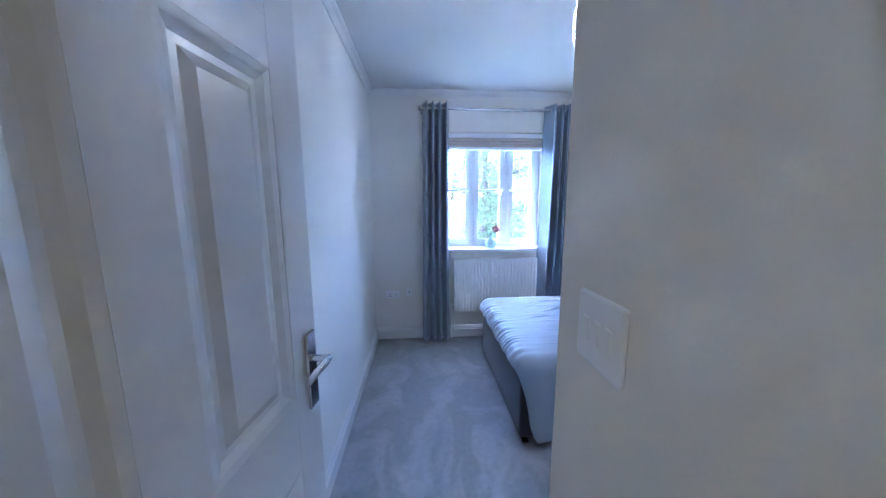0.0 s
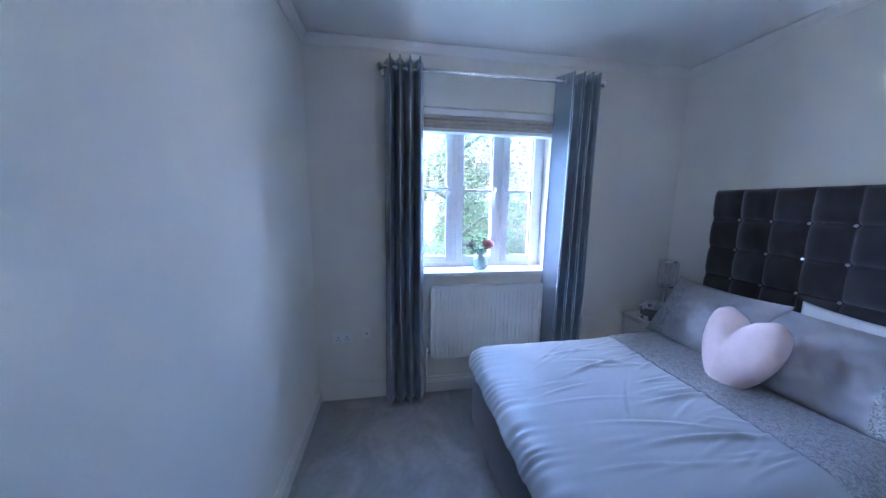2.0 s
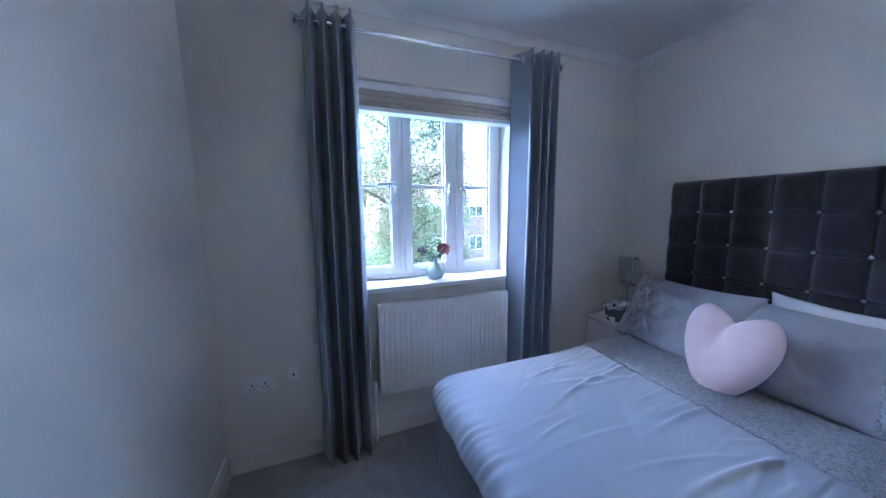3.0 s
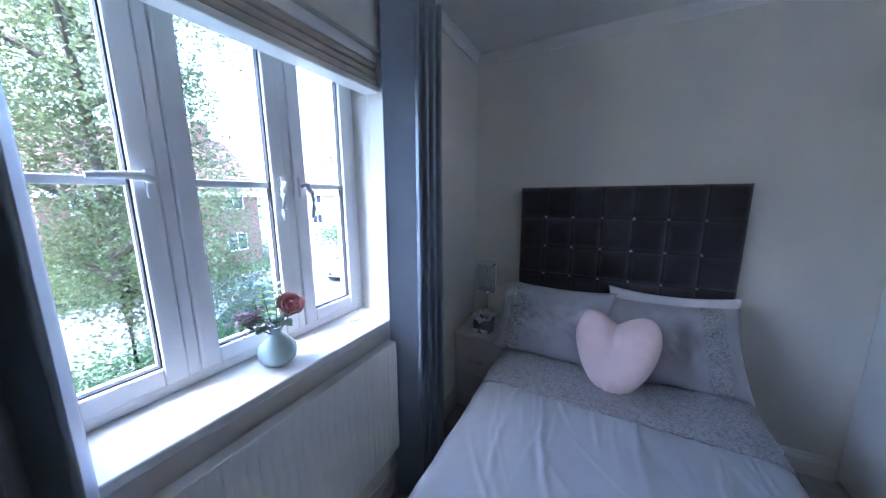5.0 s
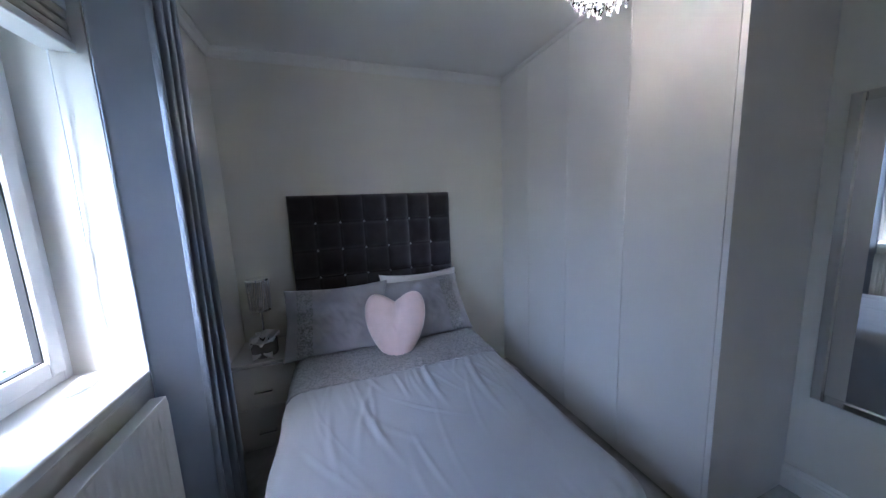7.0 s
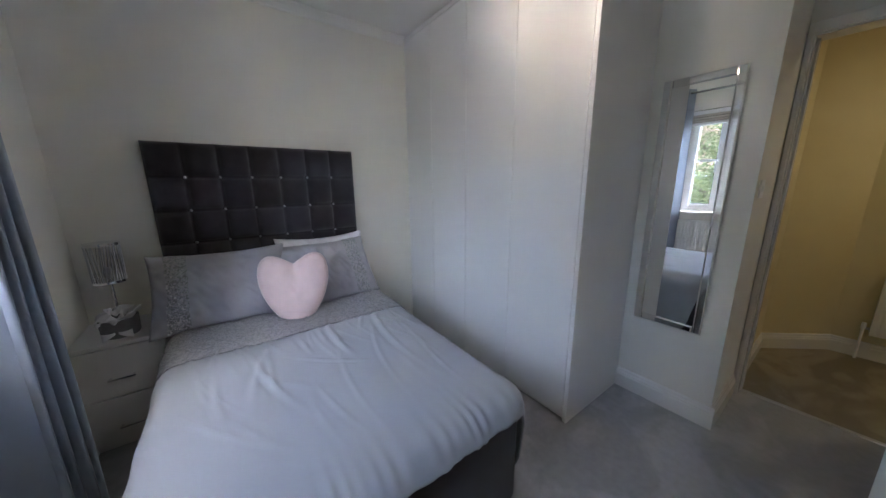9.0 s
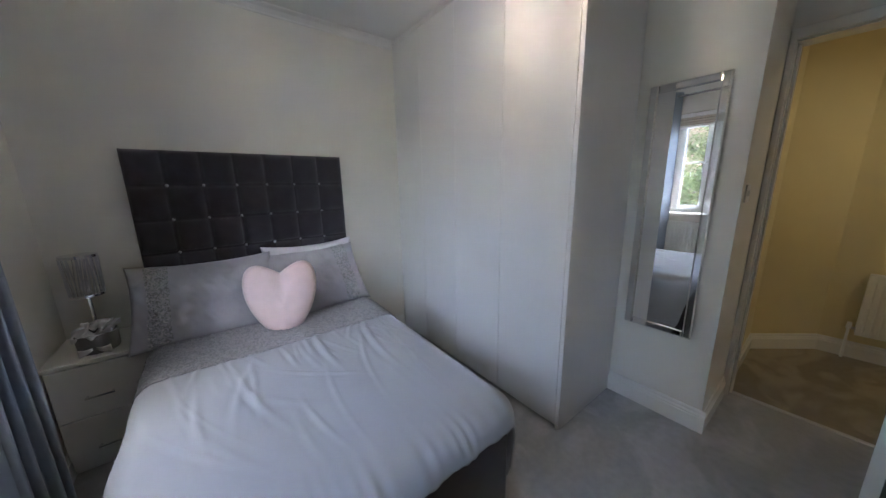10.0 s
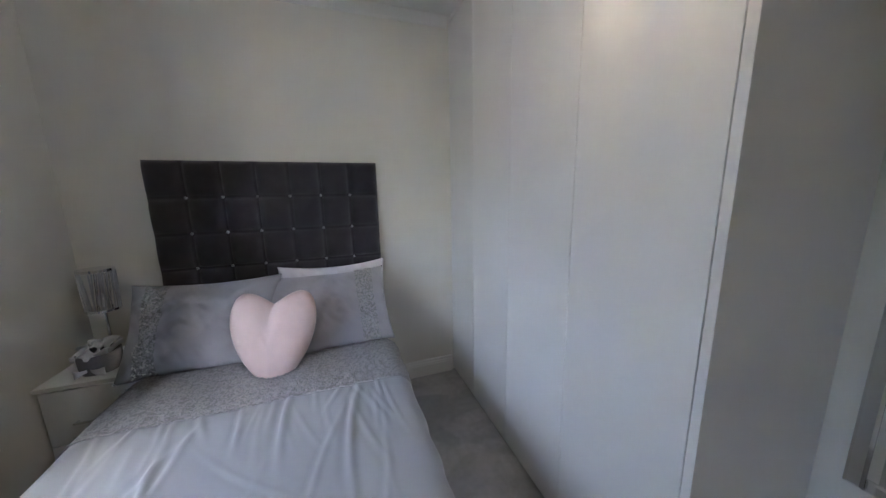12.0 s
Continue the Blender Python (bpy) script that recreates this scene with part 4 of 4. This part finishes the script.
# ---- ceiling lamp ----
def crystal_pendant(x, y):
    t = thing("ceiling_lamp", (x, y, TOP), "lit round chandelier of clear crystal droplets", "ceiling light")
    part("ceiling_plate", lathe([(0.001, -0.03), (0.07, -0.03), (0.085, -0.012), (0.085, -0.0005), (0.001, -0.0005)], 36), CHROME, t, smooth=40)
    part("stem", rod((0, 0, -0.03), (0, 0, -0.15), 0.010, 14), CHROME, t, smooth=40)
    part("canopy", lathe([(0.001, -0.15), (0.11, -0.15), (0.13, -0.165), (0.13, -0.175), (0.001, -0.175)], 36), CHROME, t, smooth=40)
    rnd = random.Random(2)
    for ring, (r, z0, z1, n) in enumerate(((0.128, -0.176, -0.30, 30), (0.105, -0.177, -0.34, 22), (0.075, -0.177, -0.37, 14), (0.04, -0.177, -0.39, 8))):
        for k in range(n):
            a = 2 * math.pi * (k + 0.5 * (ring % 2)) / n
            px, py = r * math.cos(a), r * math.sin(a)
            bm = bmesh.new()
            zz = z1 + rnd.uniform(-0.006, 0.006)
            rod((px, py, z0), (px, py, zz + 0.03), 0.0065, 6, bm)
            rod((px, py, zz + 0.03), (px, py, zz), 0.0095, 6, bm, r1=0.002)
            part("crystal_drop", bm, CRYSTAL, t)
    for k in range(3):
        a = 2 * math.pi * k / 3
        part("bulb", ball((0.05 * math.cos(a), 0.05 * math.sin(a), -0.24), (0.017, 0.017, 0.03), 2), BULB, t, "glowing warm bulb", smooth=180)


BULB = glow("bulb_glow", (1.0, 0.80, 0.58), 12.0)
crystal_pendant(1.32, 1.855)


# ---- vase on the sill ----
def vase(x, y, z):
    t = thing("flower_vase", (x, y, z), "pale aqua ribbed glass vase with artificial flowers", "vase")
    aqua = mat("milky_aqua_glass", (0.70, 0.86, 0.86), 0.12, 0.03, 20, 0.0, coat=0.5)
    aqua.node_tree.nodes["Principled BSDF"].inputs["Transmission Weight"].default_value = 0.45
    prof = [(0.001, 0), (0.030, 0), (0.045, 0.008), (0.056, 0.024), (0.060, 0.042), (0.058, 0.060), (0.048, 0.078), (0.032, 0.092), (0.020, 0.104), (0.017, 0.122), (0.022, 0.132)]
    prof = [(r * (1 + (0.02 if i % 2 else 0)), h) for i, (r, h) in enumerate(prof)]
    inner = [(max(r - 0.004, 0.001), max(h, 0.006)) for r, h in reversed(prof)]
    part("vessel", lathe(prof + inner, 40), aqua, t, smooth=60)
    leafm = mat("silk_leaf", (0.075, 0.125, 0.07), 0.6, 0.12, 30, 0.1, 100, spread=0.2)
    pale = mat("pale_sprig", (0.24, 0.33, 0.12), 0.6, 0.12, 30, 0.1, 100)
    rose = mat("dusky_rose_silk", (0.52, 0.20, 0.20), 0.65, 0.10, 40, 0.1, 150)
    blush = mat("blush_silk", (0.66, 0.34, 0.32), 0.65, 0.10, 40, 0.1, 150)
    mauve = mat("mauve_blossom", (0.34, 0.20, 0.22), 0.7, 0.2, 40, 0.1, 150)
    stalk = mat("green_stem", (0.09, 0.14, 0.05), 0.6, 0.1, 30)
    rnd = random.Random(11)
    tips = {}
    for name, tip in (("rose", (0.055, -0.015, 0.195)), ("a", (-0.06, 0.0, 0.235)), ("b", (-0.015, 0.025, 0.255)), ("c", (-0.085, -0.015, 0.195)), ("d", (0.035, 0.03, 0.25))):
        tp = Vector(tip)
        part("stem", tube([(0.004 * rnd.uniform(-1, 1), 0, 0.02), (tp.x * 0.2, tp.y * 0.2, 0.11), (tp.x * 0.7, tp.y * 0.7, tp.z * 0.75), tip], 0.0022, 6), stalk, t)
        tips[name] = tp
    fl = part("rose_bloom", ball(tips["rose"], (0.014, 0.014, 0.014), 2), rose, t, "dusky pink artificial rose", smooth=180)
    for k in range(15):
        a, lay = k * 2.4, k / 15
        r0 = 0.012 + 0.030 * lay

        def f(u, v, a=a, lay=lay, r0=r0):
            # each petal is a strip of a cup: closed over the heart inside, opening outwards
            s = (v - 0.5) * (2.2 - 0.6 * lay)
            p = 0.25 + u * (2.35 - 0.75 * lay)
            r = r0 * math.sin(p) + 0.010 * lay * u ** 4
            z = -0.9 * r0 * math.cos(p) - 0.005 * lay - 0.007 * (2 * v - 1) ** 2 * u
            d = Vector((r * math.cos(a + s), r * math.sin(a + s), z))
            d.rotate(Euler((0.75, 0.0, -0.35)))
            return tuple(tips["rose"] + d)
        part("petal", sheet(5, 6, f, 0.0008), rose if k < 8 else blush, fl, smooth=180)

    def leaf(c, d, ln, w, material, name="leaf"):
        c, d = Vector(c), Vector(d).normalized()
        sd = d.cross(Vector((0, 0, 1))).normalized()

        def f(u, v):
            ww = w * math.sin(math.pi * (u ** 0.8)) * (v - 0.5)
            return tuple(c + d * ln * u + sd * ww + Vector((0, 0, -ln * 0.25 * u * u + 0.25 * abs(ww))))
        part(name, sheet(6, 4, f, 0.0006), material, t, smooth=180)
    for k in range(5):
        a = k * 1.25 + 3.5
        leaf((0.012 * math.cos(a), 0.012 * math.sin(a), 0.135 + 0.008 * (k % 3)), (math.cos(a), math.sin(a), 0.35), 0.078, 0.056, leafm)
    for nm in ("a", "b", "d"):
        for k in range(16):
            a = k * 2.1
            leaf(tips[nm] + Vector((0, 0, -0.008 * k + 0.01)), (math.cos(a), math.sin(a), 0.5), 0.036, 0.022, pale, "sprig_leaf")
    for k in range(120):
        c = tips["c"] + Vector((rnd.gauss(0, 0.020), rnd.gauss(0, 0.018), rnd.gauss(-0.004, 0.015)))
        a = rnd.uniform(0, 6.28)
        leaf(c, (math.cos(a), math.sin(a), rnd.uniform(-0.2, 0.8)), 0.02, 0.014, mauve if k % 3 else leafm, "blossom")


vase(1.20, 3.525, WZ0 + 0.003)


# ---- outside ----
GZ = -2.7
LAWN = mat("mown_grass", (0.05, 0.085, 0.025), 0.9, 0.2, 1.5, 0.5, 30)
TARMAC = mat("pale_worn_tarmac", (0.13, 0.13, 0.13), 0.9, 0.12, 0.8, 0.3, 60)
SLAB = mat("concrete_paving", (0.22, 0.215, 0.20), 0.9, 0.10, 1.2, 0.2, 60)
BRICK = mat("red_brick", (0.24, 0.12, 0.09), 0.85, 0.14, 3.0, 0.3, 40, stretch=(1, 1, 3))
TILE = mat("brown_roof_tile", (0.20, 0.10, 0.08), 0.85, 0.15, 2.0, 0.3, 30)
SLATE = mat("grey_roof_tile", (0.12, 0.13, 0.15), 0.8, 0.12, 2.0, 0.3, 30)
RENDER = mat("cream_house_paint", (0.42, 0.39, 0.33), 0.85, 0.05, 1.0)
DARKGLASS = mat("dark_window_glass", (0.05, 0.06, 0.07), 0.08, 0.02)
BARK = mat("tree_bark", (0.14, 0.11, 0.085), 0.9, 0.2, 8, 0.6, 60)
TYRE = mat("tyre_rubber", (0.025, 0.025, 0.027), 0.85, 0.08)


def leaf_material(name, color):
    m = mat(name, color, 0.55, 0.25, 1.3, 0.0, 60)
    nt = m.node_tree
    bsdf = nt.nodes["Principled BSDF"]
    g = nt.nodes.new("ShaderNodeNewGeometry")
    r = nt.nodes.new("ShaderNodeMapRange")
    r.inputs["To Min"].default_value, r.inputs["To Max"].default_value = 0.75, 1.3
    nt.links.new(g.outputs["Random Per Island"], r.inputs["Value"])
    sc = nt.nodes.new("ShaderNodeVectorMath")
    sc.operation = "SCALE"
    src = bsdf.inputs["Base Color"].links[0].from_socket
    nt.links.new(src, sc.inputs[0])
    nt.links.new(r.outputs[0], sc.inputs["Scale"])
    nt.links.new(sc.outputs[0], bsdf.inputs["Base Color"])
    thin = nt.nodes.new("ShaderNodeBsdfTranslucent")
    nt.links.new(sc.outputs[0], thin.inputs["Color"])
    both = nt.nodes.new("ShaderNodeMixShader")
    both.inputs[0].default_value = 0.5
    nt.links.new(bsdf.outputs[0], both.inputs[1])
    nt.links.new(thin.outputs[0], both.inputs[2])
    nt.links.new(both.outputs[0], nt.nodes["Material Output"].inputs["Surface"])
    return m


LEAF = leaf_material("birch_leaf", (0.165, 0.185, 0.085))
HEDGE = leaf_material("hedge_leaf", (0.10, 0.17, 0.06))

structure("ground", box(-300, 300, WALLY + 0.3, 500, GZ - 0.3, GZ), LAWN, "green lawns spreading round the estate road", "ground")
structure("road", box(-40, 60, 11.65, 19.5, GZ - 0.02, GZ + 0.02), TARMAC, "pale grey estate road in front of the houses", "road")
structure("road_side", box(14.0, 36, 19.5, 90, GZ - 0.02, GZ + 0.021), TARMAC, "pale side road running away between houses", "road")
structure("driveway", box(9.0, 17.5, 8.5, 11.50, GZ - 0.02, GZ + 0.03), TARMAC, "light tarmac driveway joining the road", "driveway")
for k, (x0, x1, y0, y1) in enumerate(((-40, 60, 11.51, 11.65), (-40, 14.0, 19.5, 19.64))):
    structure("kerb_%d" % (k + 1), box(x0, x1, y0, y1, GZ - 0.05, GZ + 0.12, 0.02), SLAB, "pale concrete kerb along the road", "kerb")
structure("pavement", box(-40, 9.0, 10.6, 11.505, GZ - 0.02, GZ + 0.10), SLAB, "concrete pavement beside the road", "pavement")


def leaves(bm, centre, spread, n, size, rnd, droop=0.0):
    cx, cy, cz = centre
    for _ in range(n):
        while True:
            p = Vector((rnd.uniform(-1, 1), rnd.uniform(-1, 1), rnd.uniform(-1, 1)))
            if p.length < 1:
                break
        c = Vector((cx + p.x * spread[0], cy + p.y * spread[1], cz + p.z * spread[2]))
        m = Euler((rnd.uniform(-1.2, 1.2) + droop, rnd.uniform(-1.2, 1.2), rnd.uniform(0, 6.28))).to_matrix()
        s = size * rnd.uniform(0.6, 1.3)
        v = [bm.verts.new(c + m @ Vector(q)) for q in ((0, -s, 0), (s * 0.55, 0, s * 0.12), (0, s, 0), (-s * 0.55, 0, s * 0.12))]
        bm.faces.new(v)


def tree(at, height, radius, seed, clumps, per, label, low=0.25, leafsize=0.06, material=None):
    t = thing("tree", at, label, "tree")
    rnd = random.Random(seed)
    top = Vector((rnd.uniform(-0.2, 0.2), rnd.uniform(-0.2, 0.2), height * 0.92))
    bm = tube([(0, 0, -0.05), (0.03, 0.02, height * 0.3), (top.x * 0.6, top.y * 0.6, height * 0.65), tuple(top)],
              [radius * 0.045, radius * 0.036, radius * 0.022, radius * 0.008], 10)
    ends = []
    for k in range(14):
        z = height * (low + (0.9 - low) * k / 14)
        a = k * 2.4 + rnd.uniform(-0.3, 0.3)
        r = radius * rnd.uniform(0.55, 0.95) * math.sin(math.pi * (0.18 + 0.75 * (k / 14)))
        e = Vector((r * math.cos(a), r * math.sin(a), z + r * 0.5))
        tube([(0, 0, z), tuple(Vector((0, 0, z)).lerp(e, 0.5) + Vector((0, 0, 0.1))), tuple(e)], [radius * 0.028, radius * 0.018, radius * 0.006], 6, bm)
        ends.append((Vector((0, 0, z)), e))
    part("trunk", bm, BARK, t, smooth=60)
    bm = bmesh.new()
    for k in range(clumps):
        a, e = rnd.choice(ends)
        c = a.lerp(e, rnd.uniform(0.12, 1.12)) + Vector((rnd.gauss(0, radius * 0.16), rnd.gauss(0, radius * 0.16), rnd.gauss(-0.05, radius * 0.14)))
        s = radius * rnd.uniform(0.11, 0.24)
        leaves(bm, c, (s, s, s * rnd.uniform(0.9, 1.9)), per, leafsize, rnd)
    part("crown", bm, material or LEAF, t)


tree((2.55, 10.2, GZ), 9.2, 2.8, 4, 290, 190, "leafy silver birch with loose hanging twigs near the house", 0.25, 0.040)
tree((-2.2, 13.5, GZ), 7.5, 2.4, 9, 90, 60, "leafy garden tree beside the road", 0.2, 0.07)
tree((39.5, 43.0, GZ), 13.0, 5.0, 12, 80, 60, "round-headed tree far down the road", 0.2, 0.22)
tree((48.0, 47.0, GZ), 11.0, 5.5, 15, 80, 60, "tall dark green tree behind distant roofs", 0.2, 0.22)


def shrub(at, size, n, seed, label, material=None, leafsize=0.05):
    t = thing("shrub", at, label, "shrub")
    rnd = random.Random(seed)
    bm = bmesh.new()
    for k in range(7):
        a = k * 0.9
        tube([(0, 0, -0.02), (size[0] * 0.3 * math.cos(a), size[1] * 0.3 * math.sin(a), size[2] * 0.35), (size[0] * 0.5 * math.cos(a), size[1] * 0.5 * math.sin(a), size[2] * 0.62)], [0.02, 0.012, 0.005], 5, bm)
    part("branch", bm, BARK, t)
    bm = bmesh.new()
    for k in range(40):
        c = (rnd.uniform(-0.7, 0.7) * size[0], rnd.uniform(-0.7, 0.7) * size[1], size[2] * rnd.uniform(0.2, 0.85))
        leaves(bm, c, (size[0] * 0.35, size[1] * 0.35, size[2] * 0.22), n // 40, leafsize, rnd)
    part("foliage", bm, material or HEDGE, t)


shrub((4.75, 10.0, GZ), (1.4, 0.9, 3.9), 9000, 3, "loose green shrub below the birch", LEAF, 0.036)
shrub((4.5, 9.4, GZ), (1.1, 0.9, 1.6), 2600, 5, "bright green clipped shrub on the lawn")
shrub((2.4, 9.9, GZ), (2.6, 0.7, 1.70), 12000, 17, "low bright green hedge along the pavement", None, 0.036)
shrub((3.6, 21.2, GZ), (4.2, 1.2, 2.3), 7000, 19, "dense dark green hedge across the road", None, 0.07)
shrub((0.3, 9.6, GZ), (1.8, 0.8, 1.3), 2200, 6, "dense green hedge bush beside the pavement")
shrub((8.9, 9.0, GZ), (1.3, 1.1, 1.3), 1800, 8, "green shrub beside the driveway")
shrub((20.0, 18.2, GZ), (1.8, 1.5, 1.9), 1500, 10, "rounded shrub in front of the brick house", None, 0.09)
shrub((19.0, 22.0, GZ), (2.0, 1.6, 2.0), 1200, 13, "clipped green bush beside the side road", None, 0.10)


def house(at, w, d, eave, ridge, wall_m, roof_m, rz, label, chimney=True, bays=3):
    t = thing("house", at, label, "house", rz=rz)
    wl = part("wall", box(-w / 2, w / 2, -d / 2, d / 2, 0, eave), wall_m, t)
    bm = bmesh.new()
    for s in (-1, 1):
        v = [bm.verts.new(p) for p in ((s * w / 2, -d / 2, eave - 0.002), (s * w / 2, d / 2, eave - 0.002), (s * w / 2, 0, ridge))]
        bm.faces.new(v)
    part("gable", bm, wall_m, t)
    ov = 0.35
    rows = 16
    for s in (-1, 1):
        bm = bmesh.new()
        for k in range(rows):
            u0, u1 = k / rows, (k + 1) / rows
            y0, y1 = s * (d / 2 + ov) * (1 - u0), s * (d / 2 + ov) * (1 - u1)
            z0 = eave - ov * (ridge - eave) / (d / 2) + (ridge - eave) * (1 + ov / (d / 2)) * u0
            z1 = eave - ov * (ridge - eave) / (d / 2) + (ridge - eave) * (1 + ov / (d / 2)) * u1
            v = [bm.verts.new(p) for p in ((-w / 2 - ov, y0, z0 + 0.10), (w / 2 + ov, y0, z0 + 0.10), (w / 2 + ov, y1, z1 + 0.05), (-w / 2 - ov, y1, z1 + 0.05),
                                           (-w / 2 - ov, y0, z0), (w / 2 + ov, y0, z0), (w / 2 + ov, y1, z1), (-w / 2 - ov, y1, z1))]
            for f in ((0, 1, 2, 3), (4, 5, 6, 7), (0, 1, 5, 4), (1, 2, 6, 5), (2, 3, 7, 6), (3, 0, 4, 7)):
                bm.faces.new([v[q] for q in f])
        part("roof_slope", bm, roof_m, t)
    if chimney:
        part("chimney", box(w / 2 - 1.4, w / 2 - 0.6, -0.4, 0.4, ridge - 0.6, ridge + 1.1, 0.03), wall_m, t)
    part("fascia", box(-w / 2 - ov, w / 2 + ov, -d / 2 - ov - 0.03, -d / 2 - ov, eave - 0.42, eave - 0.16), UPVC, t, "white fascia board")
    for row, z in enumerate((0.9, 3.5) if eave > 4 else (0.9,)):
        for k in range(bays):
            x = (k + 0.5) * w / bays - w / 2
            win = part("window", box(x - 0.6, x + 0.6, -d / 2 - 0.03, -d / 2 + 0.02, z, z + 1.15), UPVC, t, "white framed window")
            for q in (-1, 1):
                part("pane", box(x + q * 0.285 - 0.245, x + q * 0.285 + 0.245, -d / 2 - 0.036, -d / 2 - 0.031, z + 0.08, z + 1.07), DARKGLASS, win)


house((8.3, 27.0, GZ), 9.0, 8.0, 4.7, 8.1, BRICK, TILE, 0, "red brick house with a brown tiled roof and white fascia")
house((-6.0, 27.0, GZ), 10.0, 8.0, 4.9, 7.7, RENDER, TILE, 0, "cream house with a brown tiled roof across the road")
house((28.0, 23.5, GZ), 9.0, 8.0, 6.0, 9.0, BRICK, SLATE, -51, "red brick house with a grey tiled roof and chimney")
house((33.5, 36.0, GZ), 12.0, 8.0, 4.9, 7.6, RENDER, TILE, -40, "pale house at the end of the side road", False)
house((62.0, 44.0, GZ), 12.0, 8.0, 5.0, 8.0, BRICK, TILE, -30, "distant red brick house beyond the side road", True)


def car(at, rz, paint, label):
    t = thing("parked_car", at, label, "car", "parked cars", rz=rz)
    L, W = 4.2, 1.72
    bm = bmesh.new()
    # rings of the body from nose to tail: x, half width, sill, shoulder
    secs = [(-2.1, 0.62, 0.34, 0.52), (-2.0, 0.76, 0.24, 0.66), (-1.4, 0.85, 0.2, 0.84), (-0.7, 0.86, 0.2, 0.93), (0.4, 0.86, 0.2, 0.95), (1.4, 0.85, 0.2, 0.97), (1.95, 0.80, 0.26, 0.93), (2.08, 0.70, 0.34, 0.80)]
    rings = [[bm.verts.new((x, s * y, z)) for s, y, z in ((-1, hw, lo), (-1, hw * 1.0, (lo + hi) / 2), (-1, hw * 0.93, hi), (1, hw * 0.93, hi), (1, hw, (lo + hi) / 2), (1, hw, lo))] for x, hw, lo, hi in secs]
    for a, b in zip(rings, rings[1:]):
        for k in range(6):
            bm.faces.new((a[k], a[(k + 1) % 6], b[(k + 1) % 6], b[k]))
    bm.faces.new(rings[0]), bm.faces.new(rings[-1])
    body = part("body", bm, paint, t, smooth=35)

    def cabin(shrink, z1, name, material, parent):
        bm = bmesh.new()
        low = [(-1.05, 0.80), (1.75, 0.78)]
        high = [(-0.25, 0.64), (1.25, 0.62)]
        v = []
        for (x0, w0), (x1, w1), z in ((low[0], low[1], 0.9), (high[0], high[1], z1)):
            v.append([bm.verts.new(p) for p in ((x0 + shrink, -w0 - 0, z), (x1 - shrink, -w1, z), (x1 - shrink, w1, z), (x0 + shrink, w0, z))])
        for k in range(4):
            bm.faces.new((v[0][k], v[0][(k + 1) % 4], v[1][(k + 1) % 4], v[1][k]))
        bm.faces.new(v[0]), bm.faces.new(v[1])
        return part(name, bm, material, parent)
    cabin(0.0, 1.40, "glasshouse", DARKGLASS, t)
    part("roof", box(-0.28, 1.28, -0.65, 0.65, 1.395, 1.455, 0.025, 3), paint, t, smooth=40)
    for x0, x1 in ((-0.27, -1.03), (0.5, 0.48), (1.24, 1.74)):
        for s in (-1, 1):
            part("pillar", rod((x0, s * 0.64, 1.41), (x1, s * 0.80, 0.92), 0.035, 8), paint, t)
    for x in (-1.35, 1.3):
        for s in (-1, 1):
            w = part("wheel", rod((x, s * 0.70, 0.31), (x, s * 0.87, 0.31), 0.31, 24), TYRE, t, smooth=40)
            part("hub", rod((x, s * 0.86, 0.31), (x, s * 0.88, 0.31), 0.20, 16), STEEL, w)
    for s in (-1, 1):
        part("headlight", box(-2.07, -1.88, s * 0.58 - 0.13, s * 0.58 + 0.13, 0.56, 0.68, 0.02), CHROME, body, "clear headlight")
    part("grille", box(-2.115, -2.07, -0.42, 0.42, 0.34, 0.50, 0.01), TYRE, body, "black grille")
    part("number_plate", box(-2.125, -2.116, -0.26, 0.26, 0.40, 0.50), UPVC, body, "white number plate")


car((13.0, 14.6, GZ + 0.03), 15, mat("white_car_paint", (0.78, 0.78, 0.78), 0.2, 0.01, coat=0.6), "white parked car facing the house")
car((5.7, 12.75, GZ + 0.02), 6, mat("blue_car_paint", (0.05, 0.10, 0.14), 0.2, 0.01, coat=0.6), "blue parked car at the kerb")
